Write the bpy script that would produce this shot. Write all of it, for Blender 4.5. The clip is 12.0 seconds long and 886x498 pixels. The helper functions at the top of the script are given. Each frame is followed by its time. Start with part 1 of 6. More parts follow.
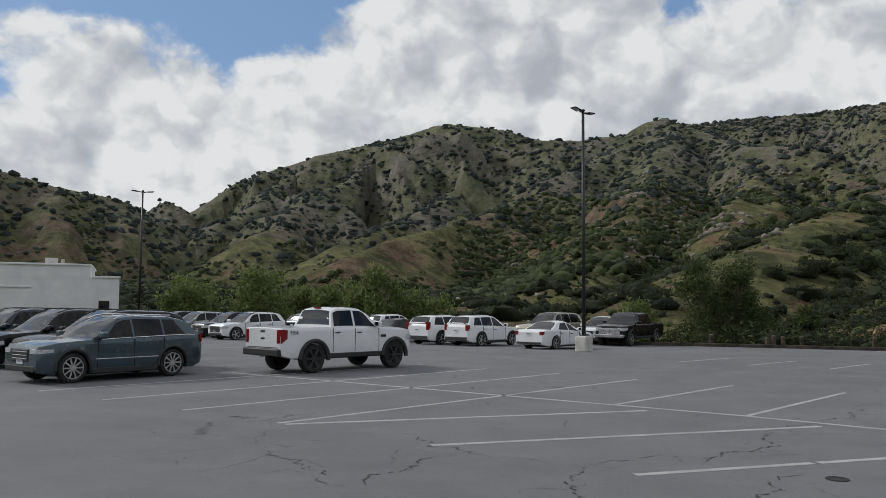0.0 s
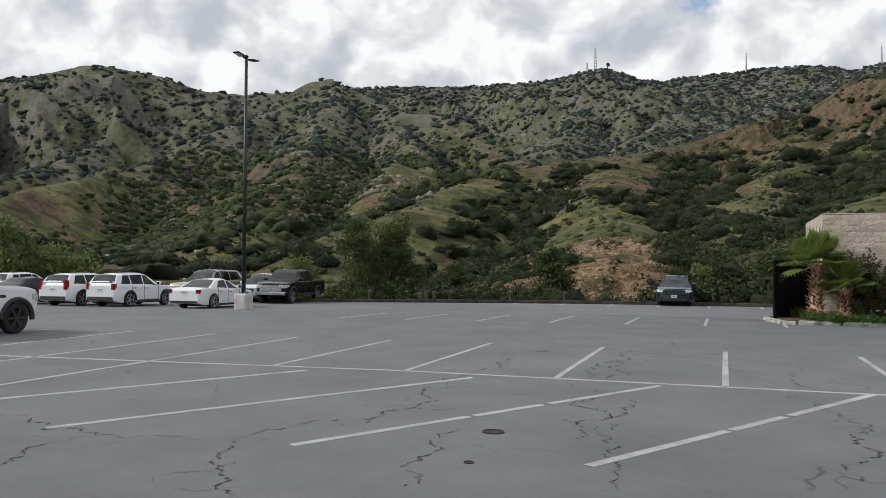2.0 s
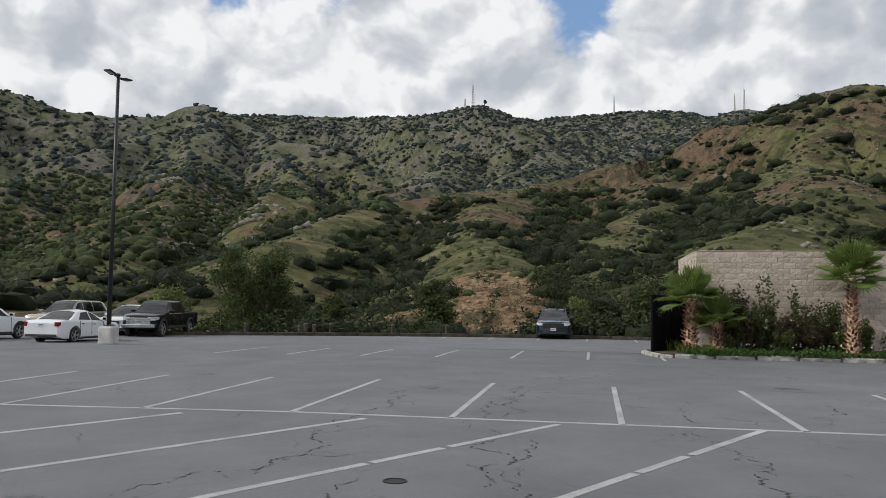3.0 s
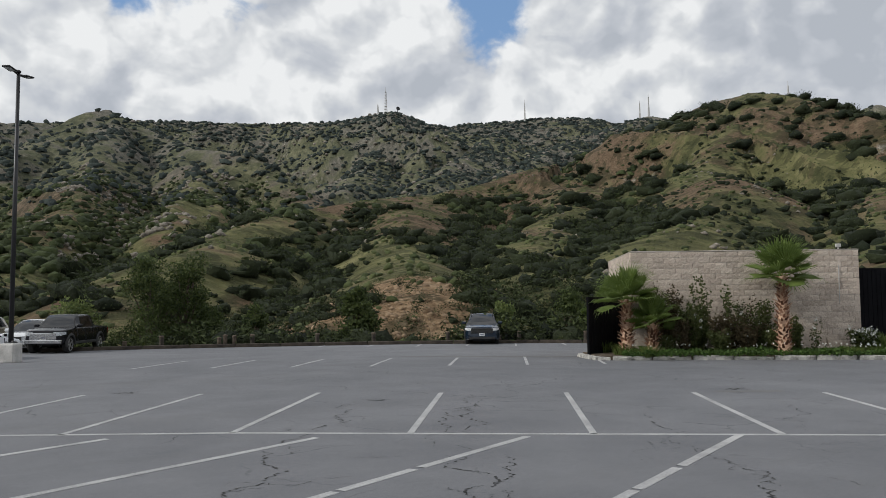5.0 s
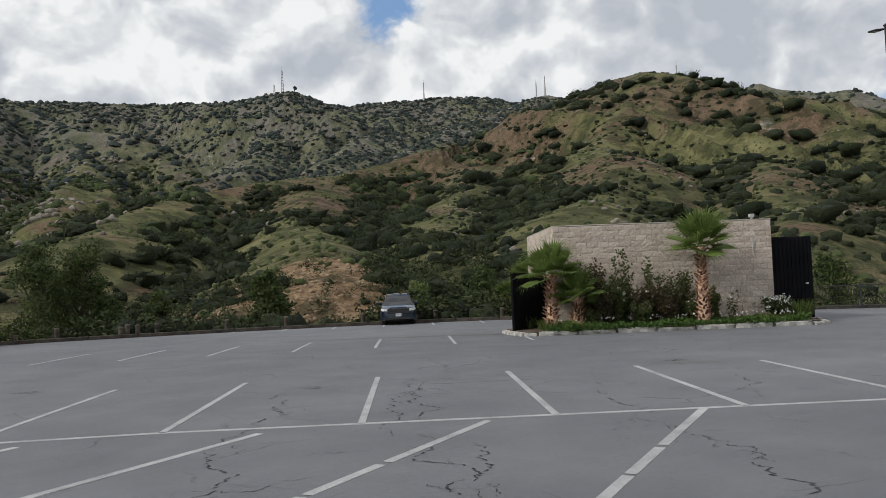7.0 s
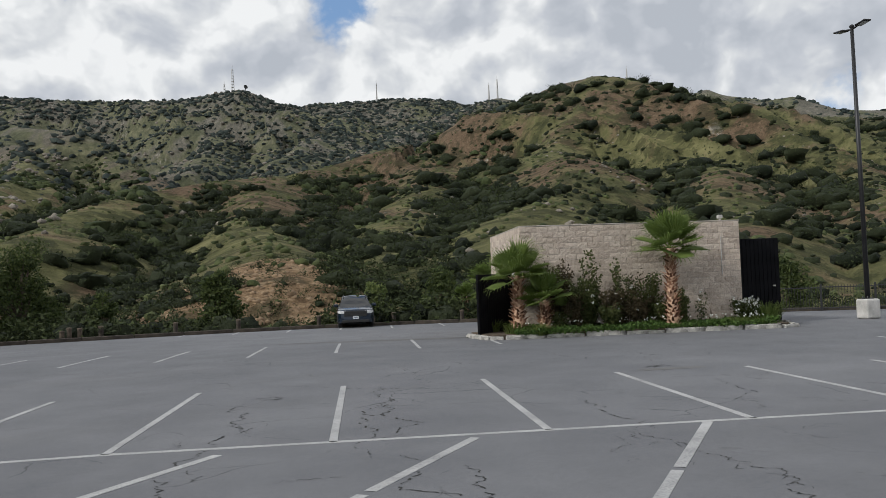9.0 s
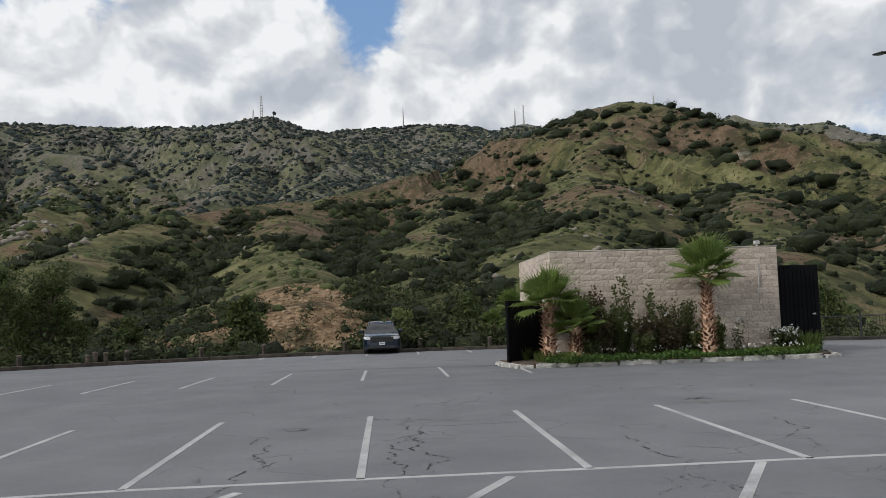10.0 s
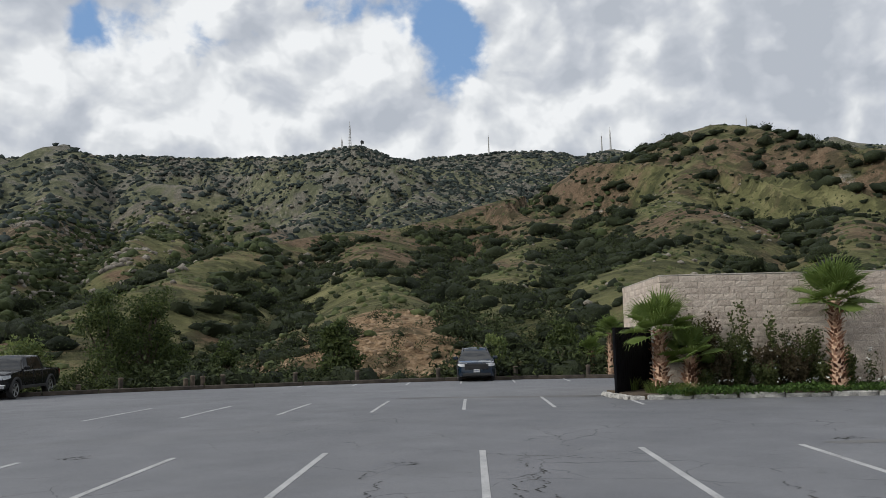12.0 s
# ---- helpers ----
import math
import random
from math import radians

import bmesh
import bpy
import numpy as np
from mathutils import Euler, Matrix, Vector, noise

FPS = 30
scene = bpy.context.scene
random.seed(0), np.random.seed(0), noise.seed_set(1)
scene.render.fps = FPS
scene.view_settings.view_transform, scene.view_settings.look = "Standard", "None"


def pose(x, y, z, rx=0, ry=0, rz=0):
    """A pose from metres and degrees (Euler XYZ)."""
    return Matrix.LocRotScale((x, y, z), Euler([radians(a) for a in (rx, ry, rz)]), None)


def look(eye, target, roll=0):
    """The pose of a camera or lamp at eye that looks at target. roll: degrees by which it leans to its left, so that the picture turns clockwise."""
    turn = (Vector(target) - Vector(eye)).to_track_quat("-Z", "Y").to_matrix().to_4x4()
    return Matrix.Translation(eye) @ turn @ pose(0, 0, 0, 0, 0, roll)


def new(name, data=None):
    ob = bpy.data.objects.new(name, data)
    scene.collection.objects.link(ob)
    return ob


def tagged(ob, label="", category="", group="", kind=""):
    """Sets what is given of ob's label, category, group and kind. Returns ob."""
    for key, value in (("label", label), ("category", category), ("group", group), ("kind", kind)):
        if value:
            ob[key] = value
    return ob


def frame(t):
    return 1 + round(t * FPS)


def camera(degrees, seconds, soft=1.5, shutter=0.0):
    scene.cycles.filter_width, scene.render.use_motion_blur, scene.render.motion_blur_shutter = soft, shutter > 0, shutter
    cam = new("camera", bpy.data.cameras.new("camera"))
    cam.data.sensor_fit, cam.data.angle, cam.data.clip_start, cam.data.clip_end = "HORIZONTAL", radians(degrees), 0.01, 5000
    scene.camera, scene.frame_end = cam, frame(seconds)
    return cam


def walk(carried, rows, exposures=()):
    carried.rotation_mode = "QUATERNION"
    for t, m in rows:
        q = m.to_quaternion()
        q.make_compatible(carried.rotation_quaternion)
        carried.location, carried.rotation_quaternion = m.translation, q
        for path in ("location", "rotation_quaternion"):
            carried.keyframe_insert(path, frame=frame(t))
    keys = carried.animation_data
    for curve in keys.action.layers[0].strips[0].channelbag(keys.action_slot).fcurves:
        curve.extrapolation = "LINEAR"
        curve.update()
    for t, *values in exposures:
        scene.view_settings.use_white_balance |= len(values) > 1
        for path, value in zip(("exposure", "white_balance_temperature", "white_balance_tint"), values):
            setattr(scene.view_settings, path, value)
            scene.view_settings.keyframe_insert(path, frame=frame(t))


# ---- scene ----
# camera and its way
cam = camera(56.8, 12.0, soft=0.6)


def aim(x, y, z, yaw, pitch, roll):
    return pose(x, y, z, 90 + pitch, 0, yaw) @ pose(0, 0, 0, 0, 0, roll)


PATH = [
    (0.0, aim(-0.100, -2.590, 1.971, 6.657, 3.974, 0.449)),
    (0.5, aim(-0.034, -2.399, 1.964, 2.354, 3.106, 0.767)),
    (1.0, aim(0.055, -2.131, 1.964, 0.108, 2.571, 0.717)),
    (1.5, aim(0.044, -1.774, 1.943, -9.785, 2.099, 0.009)),
    (2.0, aim(0.062, -1.393, 1.907, -16.598, 1.213, 0.392)),
    (2.5, aim(0.090, -1.037, 1.934, -19.903, 2.356, 0.304)),
    (3.0, aim(0.001, -0.721, 1.949, -25.140, 3.512, 0.776)),
    (5.0, aim(-0.127, 0.496, 1.924, -31.135, 3.990, -0.471)),
    (5.5, aim(-0.166, 0.777, 1.920, -34.582, 2.529, -1.331)),
    (6.0, aim(-0.203, 1.050, 1.915, -34.756, 2.276, -1.404)),
    (6.5, aim(-0.193, 1.362, 1.905, -34.537, 2.514, -1.319)),
    (7.0, aim(-0.217, 1.643, 1.912, -37.970, 2.453, -2.219)),
    (7.5, aim(-0.123, 1.924, 1.887, -40.833, 1.384, -2.116)),
    (9.5, aim(0.335, 3.055, 1.947, -41.285, 3.092, -2.342)),
    (10.0, aim(0.484, 3.283, 1.960, -39.599, 4.278, -1.811)),
    (10.5, aim(0.540, 3.549, 1.941, -39.798, 4.960, -1.719)),
    (11.0, aim(0.578, 3.871, 1.947, -39.774, 5.519, -1.875)),
    (11.5, aim(0.633, 4.207, 1.942, -35.803, 5.544, -2.049)),
    (12.0, aim(0.716, 4.462, 1.943, -33.683, 6.307, -1.279)),
]
walk(cam, PATH, [(0.0, -0.36, 6040, 9), (1.5, 0.0, 6050, 9), (2.0, 0.0, 6060, 9), (3.0, -0.11, 6060, 9), (5.0, -0.18, 6040, 9), (6.5, -0.12, 6060, 9), (12.0, -0.13, 5990, 9)])

# ---------------------------------------------------------------- light
SUN_AZ, SUN_EL = radians(-75), radians(34)
sun_dir = Vector((math.sin(SUN_AZ) * math.cos(SUN_EL), math.cos(SUN_AZ) * math.cos(SUN_EL), math.sin(SUN_EL)))
sun = new("sun", bpy.data.lights.new("sun", "SUN"))
sun.data.energy, sun.data.angle, sun.data.color = 2.5, radians(7), (1.0, 0.93, 0.82)
sun.matrix_world = look(sun_dir * 100, (0, 0, 0))


class Nodes:
    """Short ways to write a node tree."""

    def __init__(self, tree):
        self.tree = tree

    def add(self, kind):
        return self.tree.nodes.new(kind)

    def put(self, socket, value):
        if isinstance(value, bpy.types.NodeSocket):
            self.tree.links.new(value, socket)
        elif isinstance(value, (tuple, list)) and len(value) == 3 and socket.type == "RGBA":
            socket.default_value = (*value, 1)
        else:
            socket.default_value = value

    def math(self, op, a, b=0.0, c=None, clamp=False):
        n = self.add("ShaderNodeMath")
        n.operation, n.use_clamp = op, clamp
        self.put(n.inputs[0], a)
        self.put(n.inputs[1], b)
        if c is not None:
            self.put(n.inputs[2], c)
        return n.outputs[0]

    def noise(self, vec, scale, detail=4.0, rough=0.55, distort=0.0):
        n = self.add("ShaderNodeTexNoise")
        if vec is not None:
            self.put(n.inputs["Vector"], vec)
        n.inputs["Scale"].default_value, n.inputs["Detail"].default_value = scale, detail
        n.inputs["Roughness"].default_value, n.inputs["Distortion"].default_value = rough, distort
        return n.outputs["Fac"]

    def ramp(self, fac, *stops):
        n = self.add("ShaderNodeValToRGB")
        el = n.color_ramp.elements
        while len(el) < len(stops):
            el.new(0.5)
        for e, (p, c) in zip(el, stops):
            e.position = p
            e.color = (*c, 1) if isinstance(c, (tuple, list)) else (c, c, c, 1)
        self.put(n.inputs[0], fac)
        return n.outputs[0]

    def step(self, v, lo, hi):
        n = self.add("ShaderNodeMapRange")
        n.interpolation_type = "SMOOTHSTEP"
        self.put(n.inputs[0], v)
        n.inputs[1].default_value, n.inputs[2].default_value = lo, hi
        return n.outputs[0]

    def mix(self, fac, a, b, blend="MIX"):
        n = self.add("ShaderNodeMix")
        n.data_type, n.blend_type = "RGBA", blend
        self.put(n.inputs[0], fac)
        self.put(n.inputs[6], a)
        self.put(n.inputs[7], b)
        return n.outputs[2]


world = bpy.data.worlds.new("World")
scene.world = world
world.use_nodes = True
W = Nodes(world.node_tree)
bgnode = world.node_tree.nodes["Background"]
sky = W.add("ShaderNodeTexSky")
sky.sky_type, sky.sun_disc, sky.sun_elevation, sky.sun_rotation = "NISHITA", False, SUN_EL, SUN_AZ
coord = W.add("ShaderNodeTexCoord").outputs["Generated"]
sep = W.add("ShaderNodeSeparateXYZ")
W.put(sep.inputs[0], coord)
comb = W.add("ShaderNodeCombineXYZ")
W.put(comb.inputs[0], sep.outputs[0])
W.put(comb.inputs[1], sep.outputs[1])
W.put(comb.inputs[2], W.math("MULTIPLY", sep.outputs[2], 1.2))
puff = comb.outputs[0]
over = W.add("ShaderNodeVectorMath")
over.operation = "ADD"
W.put(over.inputs[0], puff)
over.inputs[1].default_value = (-0.022, 0.004, 0.030)
big = W.noise(puff, 3.2, 2.0, 0.5, 0.0)


def billow(vec, scale, detail):
    """Rounded heaps, as in cumulus cloud: 1 in the middle of a heap, low between heaps."""
    warp = W.add("ShaderNodeTexNoise")
    W.put(warp.inputs["Vector"], vec)
    warp.inputs["Scale"].default_value, warp.inputs["Detail"].default_value = scale * 1.6, 4.0
    bent = W.add("ShaderNodeVectorMath")
    bent.operation = "MULTIPLY_ADD"
    W.put(bent.inputs[0], warp.outputs["Color"])
    bent.inputs[1].default_value = (0.10, 0.10, 0.10)
    W.put(bent.inputs[2], vec)
    cell = W.add("ShaderNodeTexVoronoi")
    cell.feature, cell.normalize = "SMOOTH_F1", True
    W.put(cell.inputs["Vector"], bent.outputs[0])
    cell.inputs["Scale"].default_value, cell.inputs["Detail"].default_value = scale, detail
    cell.inputs["Roughness"].default_value, cell.inputs["Smoothness"].default_value = 0.52, 0.35
    return W.math("SUBTRACT", 1.45, W.math("MULTIPLY", cell.outputs["Distance"], 5.0))


heap, heap_over = billow(puff, 7.0, 4.0), billow(over.outputs[0], 7.0, 2.5)
wisp = W.noise(puff, 16.0, 8.0, 0.6, 0.1)
cover = W.math("ADD", W.math("MULTIPLY", big, 0.9), W.math("ADD", W.math("MULTIPLY", heap, 0.36), W.math("MULTIPLY", wisp, 0.55)))
cover = W.math("SUBTRACT", cover, 0.21)


def toward(az, el):
    a, e = radians(az), radians(el)
    return (math.sin(a) * math.cos(e), math.cos(a) * math.cos(e), math.sin(e))


def lobe(az, el, size, weight):
    """A soft spot of the sky round one direction."""
    d = W.add("ShaderNodeVectorMath")
    d.operation = "DISTANCE"
    W.put(d.inputs[0], coord)
    d.inputs[1].default_value = toward(az, el)
    r = W.math("DIVIDE", d.outputs["Value"], radians(size))
    return W.math("MULTIPLY", W.math("POWER", 2.718, W.math("MULTIPLY", W.math("MULTIPLY", r, r), -1.0)), weight)


for gap in ((-37, 20, 6, -0.5), (-22, 20.5, 5.5, -0.66), (-30, 21.5, 4.5, -0.4), (-35.5, 13, 2.2, -0.2), (-14, 22, 3.0, -0.3), (9.6, 20.0, 1.8, -0.28), (17.3, 21, 1.4, -0.16), (34.5, 20.4, 3.4, -0.40), (33.5, 26, 5, -0.32),
            (-28, 10, 7, 0.16), (-5, 15, 10, 0.16), (21, 15, 6, 0.14), (50, 18, 13, 0.22), (31, 13, 5, 0.26), (61, 13, 7, 0.25), (12.5, 14.5, 3, 0.2), (-13, 14, 5, 0.2)):
    cover = W.math("ADD", cover, lobe(*gap))
cloud = W.step(cover, 0.17, 0.40)
lit = W.math("MULTIPLY", W.math("SUBTRACT", heap, heap_over), 0.5)
shade = W.math("ADD", W.math("MULTIPLY", W.noise(puff, 3.2, 3.0, 0.45, 0.0), 0.36), W.math("ADD", lit, W.math("MULTIPLY", wisp, 0.24)))
shade = W.math("ADD", shade, W.math("MULTIPLY", W.math("SUBTRACT", cover, 0.55), -0.14))
shade = W.math("ADD", shade, 0.24)
for glow in ((-28, 12, 8, 0.12), (-12, 18, 6, 0.08), (-16, 10, 6, -0.04), (17, 16, 7, 0.12), (31, 16.5, 5, 0.10), (40, 21, 3, 0.10), (47, 13.8, 1.5, 0.25), (56, 18, 12, -0.09), (6, 14, 6, -0.05)):
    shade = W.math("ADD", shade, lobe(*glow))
tone = W.ramp(shade, (0.28, (0.53, 0.54, 0.56)), (0.44, (0.635, 0.635, 0.645)), (0.58, (0.79, 0.775, 0.75)), (0.72, (1.00, 0.965, 0.91)))
blue = W.mix(1.0, sky.outputs[0], (0.085, 0.085, 0.085), "MULTIPLY")
blue = W.mix(0.55, blue, (0.32, 0.51, 0.82))
W.put(bgnode.inputs[0], W.mix(cloud, blue, tone))
bgnode.inputs[1].default_value = 1.0


# ---------------------------------------------------------------- materials
def material(name, rough=0.8, metal=0.0):
    m = bpy.data.materials.new(name)
    m.use_nodes = True
    n = Nodes(m.node_tree)
    b = m.node_tree.nodes["Principled BSDF"]
    b.inputs["Roughness"].default_value, b.inputs["Metallic"].default_value = rough, metal
    return m, n, b


def bump(n, b, height, strength, distance):
    k = n.add("ShaderNodeBump")
    k.inputs["Strength"].default_value, k.inputs["Distance"].default_value = strength, distance
    n.put(k.inputs["Height"], height)
    n.put(b.inputs["Normal"], k.outputs[0])


def place(n):
    return n.add("ShaderNodeNewGeometry").outputs["Position"]


def grainy(name, low, high, scale=8.0, rough=0.8, metal=0.0, relief=0.0, fine_scale=60.0, spec=None):
    """Two-scale variation between two colours, with fine relief."""
    m, n, b = material(name, rough, metal)
    p = n.add("ShaderNodeTexCoord").outputs["Object"]
    a, c = n.noise(p, scale, 5), n.noise(p, fine_scale, 3)
    v = n.math("ADD", n.math("MULTIPLY", a, 0.65), n.math("MULTIPLY", c, 0.35))
    n.put(b.inputs["Base Color"], n.ramp(v, (0.36, low), (0.64, high)))
    if relief:
        bump(n, b, v, 0.6, relief)
    if spec is not None:
        b.inputs["Specular IOR Level"].default_value = spec
    return m


def leafy(name, low, high, rough=0.6, relief=0.0, fine_scale=5.0):
    m, n, b = material(name, rough)
    r = n.add("ShaderNodeNewGeometry").outputs["Random Per Island"]
    p = place(n)
    a, c = n.noise(p, 0.9, 3), n.noise(p, fine_scale, 4, 0.7)
    v = n.math("ADD", n.math("MULTIPLY", r, 0.5), n.math("ADD", n.math("MULTIPLY", a, 0.3), n.math("MULTIPLY", c, 0.5)))
    n.put(b.inputs["Base Color"], n.ramp(v, (0.32, low), (0.95, high)))
    if relief:
        bump(n, b, c, 1.0, relief)
    else:
        thin, both = n.add("ShaderNodeBsdfTranslucent"), n.add("ShaderNodeMixShader")
        n.put(thin.inputs["Color"], n.ramp(v, (0.32, low), (0.95, high)))
        both.inputs[0].default_value = 0.38
        n.tree.links.new(b.outputs[0], both.inputs[1])
        n.tree.links.new(thin.outputs[0], both.inputs[2])
        n.tree.links.new(both.outputs[0], n.tree.nodes["Material Output"].inputs["Surface"])
    b.inputs["Specular IOR Level"].default_value = 0.25
    return m


def paint(name, colour, flake=0.0, rough=0.24, dust=0.12, gloss=0.8):
    m, n, b = material(name, rough, flake)
    p = n.add("ShaderNodeTexCoord").outputs["Object"]
    d = n.noise(p, 2.2, 6, 0.6)
    dusty = tuple(0.7 * c + 0.3 * k for c, k in zip(colour, (0.35, 0.33, 0.30)))
    n.put(b.inputs["Base Color"], n.mix(n.math("MULTIPLY", n.step(d, 0.42, 0.75), dust * 3 * min(1.0, max(colour) * 3)), colour, dusty))
    n.put(b.inputs["Roughness"], n.math("ADD", n.math("MULTIPLY", d, 0.22), rough - 0.1))
    b.inputs["Specular IOR Level"].default_value = 0.2
    b.inputs["Coat Weight"].default_value, b.inputs["Coat Roughness"].default_value = gloss, 0.03
    return m


# asphalt: pale worn grey, with aggregate, stains and repaired tones
asphalt, n, b = material("asphalt", 0.9)
p = place(n)
broad, mid, grit = n.noise(p, 0.07, 5, 0.6, 0.4), n.noise(p, 0.55, 6, 0.62), n.noise(p, 85.0, 3, 0.7)
speck = n.noise(p, 14.0, 4, 0.75)
v = n.math("ADD", n.math("ADD", n.math("MULTIPLY", broad, 0.30), n.math("MULTIPLY", mid, 0.26)), n.math("ADD", n.math("MULTIPLY", grit, 0.36), n.math("MULTIPLY", speck, 0.17)))
col = n.ramp(v, (0.34, (0.068, 0.071, 0.080)), (0.50, (0.128, 0.130, 0.140)), (0.68, (0.206, 0.207, 0.216)))
spots = n.step(n.noise(p, 1.35, 3, 0.5, 0.2), 0.70, 0.78)
col = n.mix(n.math("MULTIPLY", spots, 0.5), col, (0.08, 0.078, 0.076))
stretch = n.add("ShaderNodeMapping")
n.put(stretch.inputs[0], p)
stretch.inputs["Rotation"].default_value = (0, 0, radians(33))
stretch.inputs["Scale"].default_value = (0.03, 0.5, 1)
lane = n.step(n.noise(stretch.outputs[0], 1.0, 4, 0.6), 0.52, 0.72)
col = n.mix(n.math("MULTIPLY", lane, 0.28), col, (0.12, 0.118, 0.118))
# fine network of hairline cracks in the oldest patches
wander = n.add("ShaderNodeTexNoise")
n.put(wander.inputs["Vector"], p)
wander.inputs["Scale"].default_value, wander.inputs["Detail"].default_value = 1.6, 5.0
bent = n.add("ShaderNodeVectorMath")
bent.operation = "MULTIPLY_ADD"
n.put(bent.inputs[0], wander.outputs["Color"])
bent.inputs[1].default_value = (0.55, 0.55, 0)
n.put(bent.inputs[2], p)
cells = n.add("ShaderNodeTexVoronoi")
cells.feature = "DISTANCE_TO_EDGE"
n.put(cells.inputs["Vector"], bent.outputs[0])
cells.inputs["Scale"].default_value = 0.62
hair = n.math("SUBTRACT", 1.0, n.step(cells.outputs["Distance"], 0.002, 0.011))
hair = n.math("MULTIPLY", hair, n.step(n.noise(p, 0.33, 4, 0.6), 0.50, 0.60))
col = n.mix(n.math("MULTIPLY", hair, 0.62), col, (0.03, 0.03, 0.032))
n.put(b.inputs["Base Color"], col)
bump(n, b, n.math("ADD", grit, n.math("MULTIPLY", mid, 0.5)), 0.45, 0.012)

crack_mat = grainy("crack_filler", (0.012, 0.012, 0.012), (0.05, 0.048, 0.045), 3.0, 0.95)
line_mat, n, b = material("worn_line_paint", 0.75)
p = place(n)
worn = n.math("ADD", n.math("MULTIPLY", n.noise(p, 1.2, 5, 0.65), 0.55), n.math("MULTIPLY", n.noise(p, 35.0, 3, 0.7), 0.45))
n.put(b.inputs["Base Color"], n.ramp(worn, (0.30, (0.15, 0.15, 0.152)), (0.42, (0.29, 0.288, 0.288)), (0.62, (0.47, 0.465, 0.46))))
patch_mat = grainy("asphalt_patch", (0.075, 0.074, 0.074), (0.15, 0.147, 0.145), 0.6, 0.92, 0, 0.006, 70)

# hillsides: grass, soil and rock by noise and steepness, with haze put into the far colours
hill_mat, n, b = material("hillside", 0.95)
p = place(n)
geo = n.add("ShaderNodeNewGeometry")
sp = n.add("ShaderNodeSeparateXYZ")
n.put(sp.inputs[0], geo.outputs["Normal"])
big_n, mid_n, small_n, tiny_n = n.noise(p, 0.013, 4, 0.55, 0.6), n.noise(p, 0.05, 6, 0.62, 0.4), n.noise(p, 0.24, 6, 0.68), n.noise(p, 1.3, 5, 0.7)
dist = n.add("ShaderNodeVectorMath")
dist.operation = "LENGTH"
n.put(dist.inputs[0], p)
# distance mask: aerial haze is painted in as paler, greyer grass, soil and scrub
hazed_far = n.step(dist.outputs["Value"], 330, 560)
grass = n.ramp(n.math("ADD", n.math("MULTIPLY", mid_n, 0.55), n.math("MULTIPLY", small_n, 0.45)),
               (0.36, (0.070, 0.074, 0.034)), (0.49, (0.150, 0.147, 0.066)), (0.62, (0.265, 0.250, 0.118)))
hazed_grass = n.ramp(n.math("ADD", n.math("MULTIPLY", small_n, 0.6), n.math("MULTIPLY", mid_n, 0.4)), (0.38, (0.075, 0.085, 0.056)), (0.52, (0.158, 0.160, 0.104)), (0.64, (0.270, 0.260, 0.170)))
grass = n.mix(n.math("MULTIPLY", hazed_far, 0.8), grass, hazed_grass)
soil = n.ramp(n.math("ADD", n.math("MULTIPLY", small_n, 0.5), n.math("MULTIPLY", tiny_n, 0.5)),
              (0.34, (0.085, 0.060, 0.038)), (0.52, (0.185, 0.130, 0.084)), (0.68, (0.28, 0.215, 0.145)))
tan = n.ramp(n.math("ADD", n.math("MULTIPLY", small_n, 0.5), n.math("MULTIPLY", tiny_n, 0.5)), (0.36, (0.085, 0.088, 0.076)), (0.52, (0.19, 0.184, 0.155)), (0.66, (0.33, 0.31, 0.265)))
soil = n.mix(n.math("MULTIPLY", hazed_far, 0.85), soil, tan)
rock = n.ramp(n.math("ADD", n.math("MULTIPLY", tiny_n, 0.6), n.math("MULTIPLY", small_n, 0.4)), (0.38, (0.09, 0.08, 0.068)), (0.50, (0.34, 0.31, 0.265)), (0.64, (0.56, 0.52, 0.45)))
col = n.mix(n.step(n.math("ADD", n.math("MULTIPLY", big_n, 0.5), n.math("MULTIPLY", mid_n, 0.5)), 0.475, 0.56), grass, soil)
steep = n.math("SUBTRACT", 1.0, sp.outputs[2])
rocky = n.math("ADD", n.math("MULTIPLY", steep, 0.22), n.math("MULTIPLY", n.noise(p, 0.035, 6, 0.7, 0.8), 0.9))
rocky = n.math("SUBTRACT", rocky, n.math("MULTIPLY", hazed_far, 0.05))
rocky = n.math("MULTIPLY", n.step(rocky, 0.62, 0.70), n.step(small_n, 0.45, 0.54))
col = n.mix(rocky, col, rock)
bank = n.add("ShaderNodeVectorMath")
bank.operation = "DISTANCE"
n.put(bank.inputs[0], p)
bank.inputs[1].default_value = (35.5, 66.0, 1.5)
ochre = n.ramp(n.math("ADD", n.math("MULTIPLY", tiny_n, 0.6), n.math("MULTIPLY", small_n, 0.4)), (0.36, (0.11, 0.07, 0.04)), (0.50, (0.30, 0.205, 0.12)), (0.66, (0.48, 0.36, 0.24)))
bare = n.step(n.math("ADD", n.math("DIVIDE", bank.outputs["Value"], -17.0), n.math("MULTIPLY", small_n, 1.6)), 0.05, 0.22)
col = n.mix(bare, col, ochre)
scrub = n.step(n.math("ADD", n.math("MULTIPLY", n.noise(p, 0.13, 5, 0.7, 0.3), 0.65), n.math("MULTIPLY", small_n, 0.35)), 0.485, 0.545)
col = n.mix(n.math("MULTIPLY", scrub, n.math("SUBTRACT", 0.62, n.math("MULTIPLY", hazed_far, 0.32))), col, n.mix(hazed_far, (0.024, 0.031, 0.015), (0.036, 0.045, 0.036)))
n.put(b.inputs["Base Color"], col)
b.inputs["Specular IOR Level"].default_value = 0.1
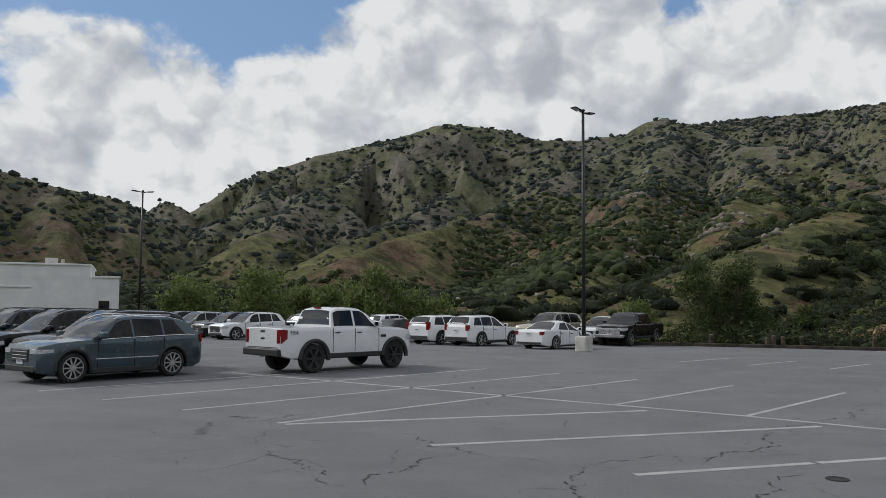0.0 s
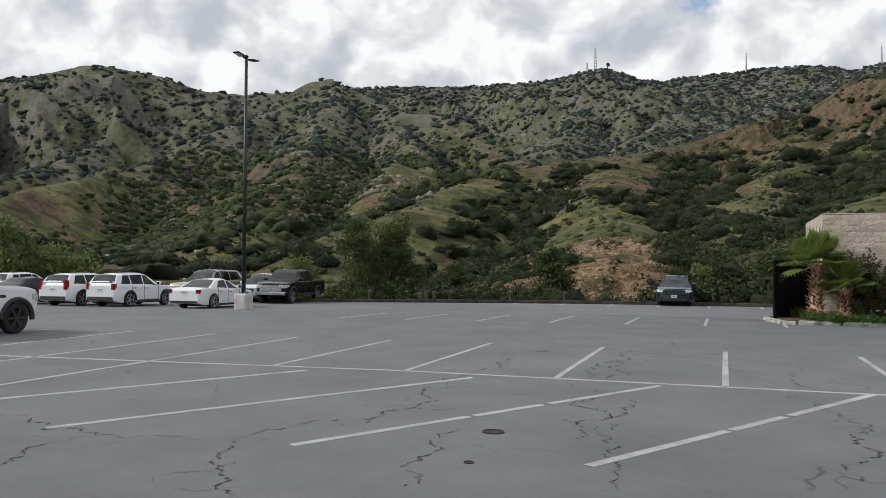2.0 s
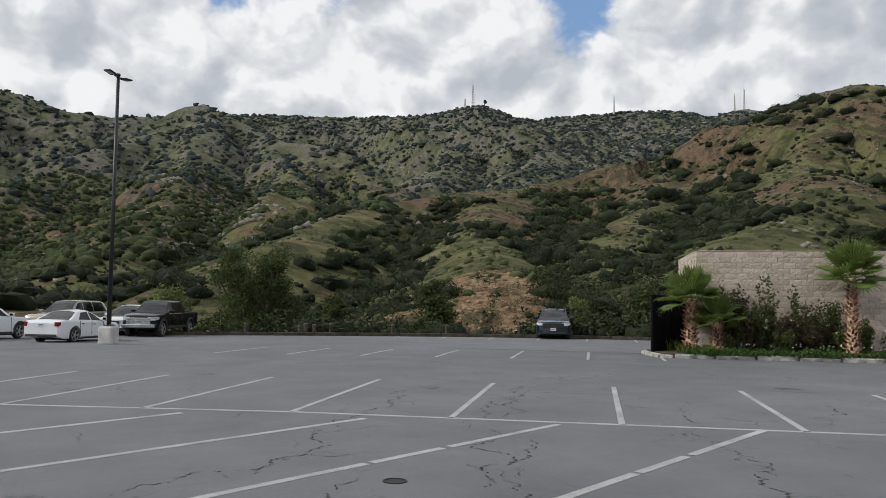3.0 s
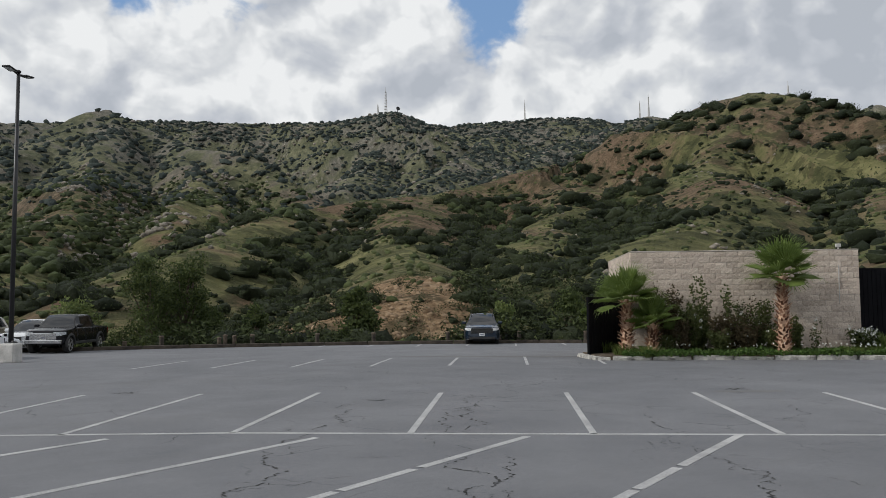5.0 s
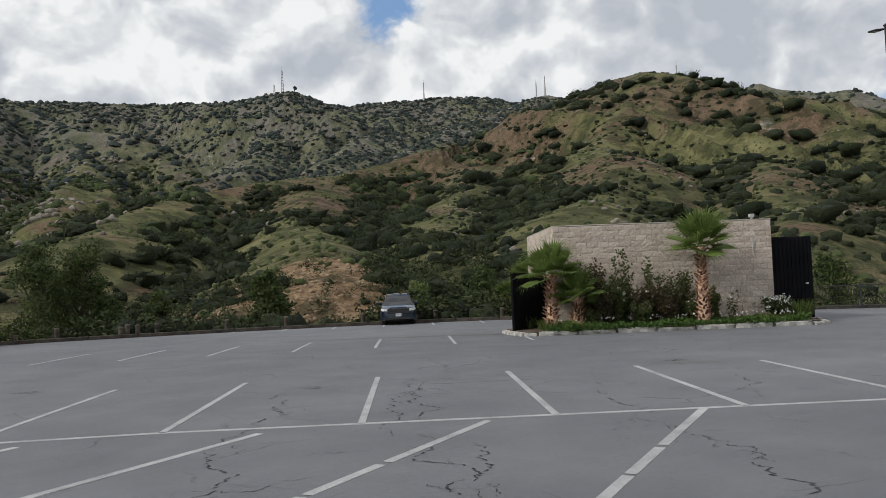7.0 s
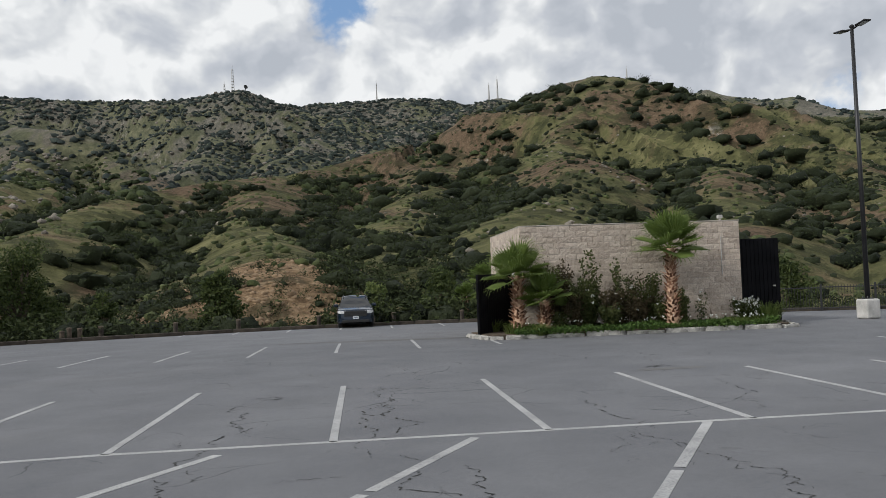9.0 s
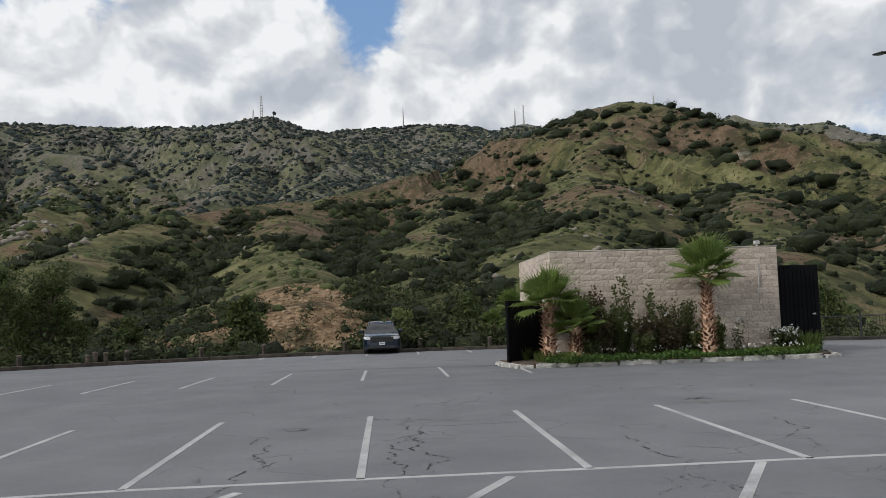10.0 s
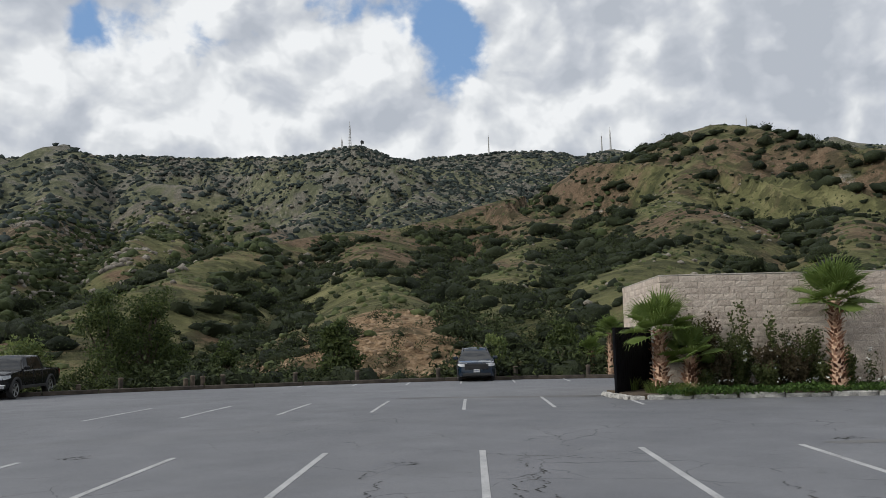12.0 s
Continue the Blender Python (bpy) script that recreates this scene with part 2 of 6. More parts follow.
bump(n, b, n.math("ADD", small_n, n.math("MULTIPLY", tiny_n, 0.35)), 1.0, 2.2)

# blue-grey and lifted: the haze over distant scrub is in this base colour
scrub_hazed = leafy("far_scrub", (0.018, 0.025, 0.024), (0.052, 0.066, 0.055), 0.9, 0.5, 1.2)
scrub_near = leafy("near_scrub", (0.012, 0.019, 0.008), (0.068, 0.086, 0.030), 0.9, 0.35, 2.6)
# darker near_scrub: shade inside the sprays is painted in; slope_scrub wears it plain
scrub_core = leafy("dark_scrub_inner_shade", (0.008, 0.013, 0.006), (0.030, 0.038, 0.016), 0.9, 0.35, 2.6)
sage_mat = leafy("sage_scrub", (0.034, 0.048, 0.020), (0.115, 0.132, 0.050), 0.9, 0.2, 4.0)
rock_mat = grainy("boulder_rock", (0.10, 0.088, 0.072), (0.32, 0.285, 0.235), 0.5, 0.95, 0, 0.2, 4.0)
cliff_mat = grainy("ochre_cliff", (0.13, 0.085, 0.05), (0.38, 0.27, 0.165), 0.35, 0.95, 0, 0.25, 2.5)
tree_leaf = leafy("tree_leaf", (0.055, 0.085, 0.030), (0.23, 0.27, 0.090), 0.6)
pine_leaf = leafy("dark_tree_leaf", (0.022, 0.038, 0.015), (0.110, 0.138, 0.042), 0.65)
bark = grainy("bark", (0.045, 0.034, 0.025), (0.14, 0.11, 0.08), 5, 0.95, 0, 0.02)

black_metal = grainy("black_painted_metal", (0.010, 0.010, 0.011), (0.022, 0.022, 0.024), 3, 0.45, 0.0, 0, 40)
gate_mat = grainy("black_gate_steel", (0.003, 0.003, 0.004), (0.008, 0.008, 0.010), 2, 0.8, 0, 0, 60, 0.12)
concrete = grainy("pale_concrete", (0.36, 0.35, 0.33), (0.62, 0.60, 0.57), 2.5, 0.9, 0, 0.008)
kerb_mat = grainy("chipped_kerb", (0.10, 0.095, 0.085), (0.52, 0.50, 0.46), 3.5, 0.92, 0, 0.02, 25)
timber = grainy("dark_timber", (0.025, 0.020, 0.016), (0.085, 0.068, 0.052), 3, 0.9, 0, 0.01)
stucco = grainy("white_stucco", (0.66, 0.67, 0.68), (0.80, 0.80, 0.80), 0.7, 0.9, 0, 0.01, 30)
mortar = grainy("mortar", (0.38, 0.335, 0.29), (0.54, 0.485, 0.43), 4, 0.95, 0, 0.01)
block_mat, n, b = material("split_face_block", 0.95)
p = place(n)
rnd = n.add("ShaderNodeObjectInfo").outputs["Random"]
a1, a2 = n.noise(p, 9.0, 6, 0.65), n.noise(p, 55.0, 3, 0.7)
v = n.math("ADD", n.math("ADD", n.math("MULTIPLY", a1, 0.45), n.math("MULTIPLY", a2, 0.3)), n.math("MULTIPLY", rnd, 0.25))
n.put(b.inputs["Base Color"], n.ramp(v, (0.30, (0.43, 0.355, 0.29)), (0.50, (0.56, 0.472, 0.392)), (0.72, (0.69, 0.60, 0.505))))
bump(n, b, n.math("ADD", a1, n.math("MULTIPLY", a2, 0.4)), 1.0, 0.055)

soil_mat = grainy("planter_soil", (0.05, 0.036, 0.024), (0.14, 0.105, 0.07), 4, 0.97, 0, 0.02)
frond_mat = leafy("palm_blade", (0.070, 0.115, 0.026), (0.27, 0.34, 0.09), 0.5)
petiole_mat = grainy("palm_stalk", (0.16, 0.17, 0.06), (0.30, 0.29, 0.12), 6, 0.6)
boot_mat, n, b = material("palm_boot", 0.9)
r = n.add("ShaderNodeNewGeometry").outputs["Random Per Island"]
v = n.math("ADD", n.math("MULTIPLY", r, 0.7), n.math("MULTIPLY", n.noise(place(n), 14, 4), 0.4))
n.put(b.inputs["Base Color"], n.ramp(v, (0.2, (0.075, 0.032, 0.018)), (0.5, (0.26, 0.125, 0.07)), (0.9, (0.56, 0.38, 0.26))))
cover_leaf = leafy("ground_cover_leaf", (0.028, 0.062, 0.014), (0.12, 0.195, 0.045), 0.5)
grass_mat = leafy("grass_blade", (0.06, 0.10, 0.02), (0.22, 0.27, 0.08), 0.6)
shrub_leaf = leafy("shrub_leaf", (0.030, 0.048, 0.014), (0.13, 0.145, 0.05), 0.55)
dry_leaf = leafy("dry_vine_leaf", (0.040, 0.036, 0.020), (0.13, 0.10, 0.055), 0.8)
petal_mat = grainy("white_petal", (0.66, 0.66, 0.62), (0.85, 0.85, 0.80), 8, 0.6)
yellow_mat = grainy("yellow_petal", (0.55, 0.42, 0.06), (0.75, 0.62, 0.15), 8, 0.6)
twig_mat = grainy("twig", (0.07, 0.05, 0.035), (0.20, 0.15, 0.10), 6, 0.9)

glass_dark, n, b = material("tinted_glass", 0.04)
p = n.add("ShaderNodeTexCoord").outputs["Object"]
n.put(b.inputs["Base Color"], n.ramp(n.noise(p, 1.8, 2), (0.35, (0.002, 0.0025, 0.003)), (0.7, (0.010, 0.011, 0.012))))
b.inputs["Specular IOR Level"].default_value, b.inputs["IOR"].default_value = 0.7, 1.65
side_glass, n, b = material("dark_side_glass", 0.05)
p = n.add("ShaderNodeTexCoord").outputs["Object"]
n.put(b.inputs["Base Color"], n.ramp(n.noise(p, 2.2, 2), (0.35, (0.002, 0.0025, 0.003)), (0.7, (0.012, 0.013, 0.014))))
b.inputs["Specular IOR Level"].default_value = 0.28
rubber = grainy("tyre_rubber", (0.010, 0.010, 0.010), (0.028, 0.027, 0.026), 6, 0.85)
alloy = grainy("alloy_rim", (0.42, 0.42, 0.43), (0.62, 0.62, 0.63), 4, 0.3, 0.9)
dark_alloy = grainy("dark_rim", (0.03, 0.03, 0.032), (0.09, 0.09, 0.092), 4, 0.35, 0.6)
trim_mat = grainy("black_plastic", (0.012, 0.012, 0.012), (0.030, 0.030, 0.030), 5, 0.6)
chrome = grainy("chrome", (0.60, 0.60, 0.61), (0.80, 0.80, 0.81), 3, 0.12, 1.0)
lamp_clear = grainy("clear_lens", (0.30, 0.31, 0.33), (0.66, 0.68, 0.70), 14, 0.08)
lamp_red = grainy("red_lens", (0.13, 0.006, 0.008), (0.26, 0.012, 0.014), 9, 0.12)
plate_mat = grainy("plate_white", (0.58, 0.58, 0.58), (0.74, 0.74, 0.74), 20, 0.5)
plate_bar = grainy("plate_bars", (0.16, 0.17, 0.22), (0.26, 0.27, 0.32), 20, 0.5)
paint_slate = paint("slate_blue_paint", (0.048, 0.074, 0.090), 0.35)
paint_white = paint("white_paint", (0.74, 0.75, 0.77), 0.0)
paint_black = paint("black_paint", (0.004, 0.004, 0.006), 0.0, gloss=0.35)
paint_navy = paint("navy_paint", (0.006, 0.015, 0.030), 0.1, gloss=0.9)
paint_silver = paint("silver_paint", (0.36, 0.37, 0.38), 0.6)
paint_tan = paint("champagne_paint", (0.30, 0.27, 0.22), 0.5)


# ---------------------------------------------------------------- building helpers
def ground_z(x, y):
    """The lot falls a little towards its far edge."""
    s = min(max((0.35 * x + 0.94 * y - 26) / 20, 0), 1)
    return -0.25 * s * s * (3 - 2 * s)


def part(name, bm, mat, parent=None, label="", smooth=False, m=None):
    me = bpy.data.meshes.new(name)
    if smooth:
        for f in bm.faces:
            f.smooth = True
    bm.to_mesh(me)
    bm.free()
    for one in (mat if isinstance(mat, (list, tuple)) else [mat]):
        me.materials.append(one)
    ob = new(name, me)
    ob.parent = parent
    if m is not None:
        ob.matrix_local = m
    return tagged(ob, label)


def part_np(name, verts, faces, mat, parent=None, label="", smooth=False, mats=None):
    me = bpy.data.meshes.new(name)
    me.from_pydata(verts, [], faces)
    me.materials.append(mat)
    if smooth:
        me.shade_smooth()
    ob = new(name, me)
    ob.parent = parent
    return tagged(ob, label)


def thing(name, m, label, category, group="", kind=""):
    ob = new(name)
    ob.empty_display_size = 0.2
    ob.matrix_world = m
    return tagged(ob, label, category, group, kind)


def block(bm, x0, y0, z0, x1, y1, z1, bevel=0.0, m=None):
    """A box with rounded edges, added to bm."""
    made = bmesh.ops.create_cube(bm, size=1)["verts"]
    for v in made:
        v.co = Vector((x0 + (v.co.x + .5) * (x1 - x0), y0 + (v.co.y + .5) * (y1 - y0), z0 + (v.co.z + .5) * (z1 - z0)))
    if bevel:
        edges = {e for v in made for e in v.link_edges}
        out = bmesh.ops.bevel(bm, geom=list(edges), offset=bevel, segments=2, affect="EDGES", profile=0.5)
        made = list({v for f in out["faces"] for v in f.verts} | {v for v in made if v.is_valid})
    if m is not None:
        for v in made:
            v.co = m @ v.co
    return made


def boxed(*size, bevel=0.01, m=None):
    bm = bmesh.new()
    block(bm, *size, bevel=bevel, m=m)
    return bm


def lathe(bm, profile, segs=24, m=Matrix(), closed=False, open_start=False):
    """Turns (radius, height) points round z."""
    rings = []
    for r, z in profile:
        rings.append([bm.verts.new(m @ Vector((r * math.cos(2 * math.pi * i / segs), r * math.sin(2 * math.pi * i / segs), z))) for i in range(segs)])
    pairs = list(zip(rings, rings[1:])) + ([(rings[-1], rings[0])] if closed else [])
    for a, c in pairs:
        for i in range(segs):
            j = (i + 1) % segs
            bm.faces.new((a[i], a[j], c[j], c[i]))
    if not closed:
        if not open_start:
            bm.faces.new(rings[0][::-1])
        bm.faces.new(rings[-1])
    return rings


def rod(bm, a, c, r0, r1, segs=8):
    a, c = Vector(a), Vector(c)
    turn = (c - a).to_track_quat("Z", "Y").to_matrix().to_4x4()
    lathe(bm, [(r0, 0), (r1, (c - a).length)], segs, Matrix.Translation(a) @ turn)


def along(px, py, qx, qy, z=0.0):
    """A pose at p whose x axis runs towards q."""
    return Matrix.Translation((px, py, z)) @ Matrix.Rotation(math.atan2(qy - py, qx - px), 4, "Z")
# ---------------------------------------------------------------- the land
EYE = Vector((0.0, 1.0, 1.95))
EDGE = [(-180, 60), (-60, 60), (-30, 62), (-12, 55), (5, 46.5), (20, 46.5), (27.5, 47), (38, 47.5), (45, 47), (55, 47), (66, 46), (80, 46), (100, 50), (180, 60)]


def edge_r(az):
    return np.interp(az, [a for a, _ in EDGE], [r for _, r in EDGE])


def spot(az, r):
    return EYE.x + r * math.sin(radians(az)), EYE.y + r * math.cos(radians(az))


def gradient_noise(x, y, seed):
    """Smooth 2D noise from -1 to 1 for arrays."""
    rng = np.random.RandomState(seed)
    table = rng.permutation(256)
    table = np.concatenate([table, table])
    ang = rng.rand(256) * 2 * np.pi
    gx, gy = np.cos(ang), np.sin(ang)
    xi, yi = np.floor(x).astype(int), np.floor(y).astype(int)
    xf, yf = x - xi, y - yi
    u, v = xf ** 3 * (xf * (xf * 6 - 15) + 10), yf ** 3 * (yf * (yf * 6 - 15) + 10)

    def corner(dx, dy):
        k = table[(table[(xi + dx) & 255] + yi + dy) & 255]
        return gx[k] * (xf - dx) + gy[k] * (yf - dy)

    low = corner(0, 0) * (1 - u) + corner(1, 0) * u
    high = corner(0, 1) * (1 - u) + corner(1, 1) * u
    return 1.5 * (low * (1 - v) + high * v)


# crests as (azimuth, elevation, distance) seen from the middle of the lot, and how steeply their flanks fall
CRESTS = [
    (0.50, [(-27, 3.6, 760), (-25, 5.2, 760), (-23.3, 6.8, 760), (-21, 8.3, 760), (-17.9, 9.4, 760), (-14, 10.7, 760), (-9, 11.9, 770), (-6.1, 12.85, 770), (-3, 12.3, 780), (0.5, 11.5, 800), (4, 11.6, 820),
            (9, 12.1, 860), (13, 12.3, 900), (16.6, 12.4, 900), (21.3, 12.6, 900), (24.3, 12.85, 880), (26, 13.35, 868), (27.3, 13.5, 860)]),
    (0.50, [(27.3, 13.5, 860), (29.6, 12.7, 880), (31.7, 12.35, 900), (33, 12.7, 920), (36, 12.7, 950), (40.3, 12.9, 1000), (43.2, 12.3, 1050), (45.6, 12.7, 1080), (47.3, 12.3, 1080), (53, 11.8, 1000)]),
    (0.50, [(50, 12.0, 760), (55.2, 12.5, 720), (57.8, 11.8, 700), (59.6, 12.15, 690), (62.4, 11.0, 690), (64.5, 11.0, 690), (67.1, 10.1, 680), (70.2, 9.6, 680), (78, 9, 660), (95, 6, 600)]),
    (0.55, [(-70, 9, 420), (-50, 9.5, 460), (-40, 8.8, 480), (-35.3, 8.1, 490), (-32.1, 7.4, 510), (-28.8, 6.7, 540), (-26.3, 5.6, 580), (-22, 3.4, 620)]),
    (0.58, [(9, 12.85, 640), (13.4, 10.7, 560), (17.3, 10.3, 500), (20.5, 8.3, 450), (22.5, 7.4, 420), (25, 6.2, 400)]),
    (0.55, [(9, 12.85, 640), (3.8, 9.9, 560), (-0.5, 8.4, 490), (-2.9, 6.6, 420), (-6, 5.9, 370), (-10, 4.7, 310), (-14, 3, 250)]),
    (0.55, [(9, 12.6, 640), (8, 9.0, 470), (6, 6.5, 340), (4, 3.8, 230), (2, 1.6, 150)]),
    (0.60, [(13.4, 10.5, 560), (14, 7.6, 400), (13, 5.2, 290)]),
    (0.46, [(52.6, 13.8, 400), (50.2, 13.5, 405), (48, 12.8, 410), (45.6, 11.1, 400), (39.4, 9.8, 380), (33, 8.5, 330), (28.2, 7.7, 280), (22, 6.9, 230), (17.2, 5.3, 180), (13.4, 3.4, 130), (11, 0.8, 95)]),
    (0.50, [(28.2, 7.7, 280), (28.6, 6.0, 200), (29, 4.2, 140), (29.5, 2.3, 95), (29.8, 0.9, 78)]),
    (0.48, [(52.6, 13.8, 400), (54, 12.9, 410), (55.5, 11.9, 415), (57, 11.4, 420), (60, 10.4, 430), (64, 9.9, 430), (70, 9.0, 420), (80, 8, 400), (100, 6, 350)]),
    (0.50, [(39.4, 9.8, 380), (40, 7.5, 270), (39, 5.0, 180), (38, 2.8, 120), (37.5, 1.0, 88)]),
    (0.48, [(51, 13.4, 400), (49.5, 9.5, 270), (48, 5.8, 170), (47, 2.8, 110)]),
    (0.50, [(56, 12.0, 420), (58.5, 8.0, 270), (60, 4.5, 160), (61, 1.8, 100)]),
    (0.50, [(66, 9.6, 430), (68, 6.4, 270), (70, 3.2, 160), (72, 1.2, 110)]),
    (0.55, [(-9, 11.9, 770), (-13, 9.2, 640), (-17, 6.8, 520), (-20, 4.4, 420)]),
    (0.55, [(-15, 10.4, 760), (-19, 7.6, 640), (-23, 4.6, 520)]),
    (0.55, [(0.5, 11.4, 800), (-4, 9.0, 620), (-9, 6.2, 500), (-13, 4.4, 400)]),
    (0.55, [(27.3, 13.2, 860), (26, 10.6, 700), (24.5, 8.2, 560)]),
    (0.55, [(36, 12.6, 950), (33, 10.6, 740), (30.5, 8.8, 580)]),
    (0.55, [(45.6, 12.6, 1080), (40, 11.2, 800), (36.5, 9.6, 620)]),
]
SEGMENTS = []
for slope, crest in CRESTS:
    pts = [(*spot(a, r), EYE.z + r * math.tan(radians(e))) for a, e, r in crest]
    SEGMENTS += [(slope, p, q) for p, q in zip(pts, pts[1:])]


def spurs(x, y):
    """Sharp spurs that run down towards the lot and a little to one side: 1 on a spur, low in a gully."""
    dx, dy = x - EYE.x, y - EYE.y
    r, az = np.hypot(dx, dy), np.arctan2(dx, dy)
    across = az * 0.5 * (r + 420) + 0.35 * r + 14 * gradient_noise(x / 60, y / 60, 3)
    return np.maximum(1 - np.abs(gradient_noise(across / 62, r / 190, 7)) * 2.2, -0.45)


def land(x, y):
    """Height of the land for arrays of places."""
    dx, dy = x - EYE.x, y - EYE.y
    r, az = np.hypot(dx, dy), np.degrees(np.arctan2(dx, dy))
    out = r - edge_r(az)
    s = np.clip((0.35 * x + 0.94 * y - 26) / 20, 0, 1)
    lot = -0.25 * s * s * (3 - 2 * s) - 0.03
    base = np.where(out < 1.2, lot, lot - 1.4 * np.clip((out - 1.2) / 10, 0, 1) + 0.05 * np.clip(out - 15, 0, 60) + 0.035 * np.clip(out - 75, 0, 700))
    wob = gradient_noise(x / 60, y / 60, 3)
    hill = np.full_like(x, -50.0)
    near = np.full_like(x, 1e9)
    wx, wy = x + 9 * wob, y + 9 * gradient_noise(x / 47, y / 47, 4)
    for slope, p, q in SEGMENTS:
        ex, ey = q[0] - p[0], q[1] - p[1]
        t = np.clip(((wx - p[0]) * ex + (wy - p[1]) * ey) / (ex * ex + ey * ey), 0, 1)
        d = np.hypot(wx - p[0] - t * ex, wy - p[1] - t * ey)
        h = p[2] + t * (q[2] - p[2]) - slope * d * d / (d + 7.0)
        near = np.where(h > hill, d, near)
        hill = np.maximum(hill, h)
    hill = np.maximum(hill, base)
    lift = np.clip((hill - base) / 45, 0, 1) * np.clip(near / 105, 0.03, 1)
    ridged = spurs(x, y)
    across, down = np.radians(az) * 0.5 * (r + 420) + 0.35 * r + 14 * wob, r
    gully = np.maximum(1 - np.abs(gradient_noise(across / 24, down / 70, 8)) * 2.2, -0.3)
    rill = np.maximum(1 - np.abs(gradient_noise(across / 10, down / 34, 12)) * 2.2, -0.3)
    lift = lift * np.interp(az, [24, 38], [1.0, 0.40])
    small = gradient_noise(x / 12, y / 12, 9)
    tiny = gradient_noise(x / 4.5, y / 4.5, 10)
    z = hill + lift * (34 * (ridged - 0.75) + 12 * (gully - 0.55) + 4 * (rill - 0.5)) + np.clip(lift + 0.15, 0, 1) * np.clip(out / 20, 0, 1) * (1.5 * small + 0.6 * tiny)
    return np.where(out < 1.2, lot, np.maximum(z, base - 0.6))


az_cols = np.concatenate([np.arange(-180, -44, 4.0), np.arange(-44, 82, 0.17), np.arange(82, 180, 4.0)])
rings = np.concatenate([[0.5, 12, 24, 34, 40], 44 * np.exp(np.arange(0, 3.32, 0.0105)), [1400, 1800, 2500, 3500]])
A, R = np.meshgrid(np.radians(az_cols), rings, indexing="ij")
X, Y = EYE.x + R * np.sin(A), EYE.y + R * np.cos(A)
Z = land(X, Y)
far_fall = np.clip((R - 1250) / 800, 0, 1)
Z = Z * (1 - far_fall)
na, nr = X.shape
grid = np.arange(na * nr).reshape(na, nr)
nxt = np.roll(grid, -1, axis=0)
quads = np.stack([grid[:, :-1], grid[:, 1:], nxt[:, 1:], nxt[:, :-1]], -1).reshape(-1, 4)
me = bpy.data.meshes.new("ground")
me.vertices.add(na * nr)
me.vertices.foreach_set("co", np.stack([X, Y, Z], -1).astype(np.float32).ravel())
me.loops.add(quads.size)
me.loops.foreach_set("vertex_index", quads[:, ::-1].astype(np.int32).ravel())
me.polygons.add(len(quads))
me.polygons.foreach_set("loop_start", np.arange(0, quads.size, 4, dtype=np.int32))
me.update(calc_edges=True)
me.shade_smooth()
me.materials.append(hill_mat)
tagged(new("ground", me), "green and brown chaparral hillsides round a flat lot", "hillside", kind="structure")


# ---------------------------------------------------------------- scrub and rocks on the hills
def ico(sub):
    bm = bmesh.new()
    bmesh.ops.create_icosphere(bm, subdivisions=sub, radius=1)
    v = np.array([x.co[:] for x in bm.verts])
    f = np.array([[w.index for w in x.verts] for x in bm.faces])
    bm.free()
    return v, f


def many(name, kinds, pos, scale, mat, label, category, seed, smooth=False):
    """One mesh of many clumps: kinds are (verts, faces) shapes; each clump is turned, scaled and set down."""
    rng = np.random.RandomState(seed)
    vs, fs, base = [], [], 0
    for p, s in zip(pos, scale):
        v, f = kinds[rng.randint(len(kinds))]
        a = rng.rand() * 6.283
        c, si = math.cos(a), math.sin(a)
        w = v * s
        w = np.stack([w[:, 0] * c - w[:, 1] * si, w[:, 0] * si + w[:, 1] * c, w[:, 2]], -1) + p
        vs.append(w)
        fs.append(f + base)
        base += len(v)
    V, F = np.concatenate(vs), np.concatenate(fs)
    k = F.shape[1]
    me = bpy.data.meshes.new(name)
    me.vertices.add(len(V))
    me.vertices.foreach_set("co", V.astype(np.float32).ravel())
    me.loops.add(F.size)
    me.loops.foreach_set("vertex_index", F.astype(np.int32).ravel())
    me.polygons.add(len(F))
    me.polygons.foreach_set("loop_start", np.arange(0, F.size, k, dtype=np.int32))
    me.update(calc_edges=True)
    if smooth:
        me.shade_smooth()
    me.materials.append(mat)
    return tagged(new(name, me), label, category, kind="stuff")


def clump_shapes(sub, count, rough, seed, flat=0.75):
    rng = np.random.RandomState(seed)
    v0, f0 = ico(sub)
    made = []
    for _ in range(count):
        lump = gradient_noise(v0[:, 0] * 1.7 + rng.rand() * 50, v0[:, 1] * 1.7 + v0[:, 2] * 1.3, rng.randint(999))
        v = v0 * (1 + rough * lump + 0.18 * rng.randn(len(v0)))[:, None]
        v[:, 2] = v[:, 2] * flat + 0.35
        made.append((v, f0))
    return made


def bushy_shapes(sub, count, seed, flat=0.75, lumps=9):
    """Rounded shrubs grown together from several lobes, with an uneven skin."""
    rng = np.random.RandomState(seed)
    v0, f0 = ico(sub)
    made = []
    for _ in range(count):
        c = rng.randn(lumps, 3) * (0.42, 0.42, 0.26)
        rad = rng.uniform(0.36, 0.58, lumps)
        along_ = v0 @ c.T
        under = rad ** 2 - ((c ** 2).sum(1) - along_ ** 2)
        reach = np.where(under > 0, along_ + np.sqrt(np.maximum(under, 0)), 0.15).max(1)
        v = v0 * (reach * (1 + 0.12 * rng.randn(len(v0))))[:, None]
        v[:, 2] = v[:, 2] * flat + 0.30
        made.append((v, f0))
    return made


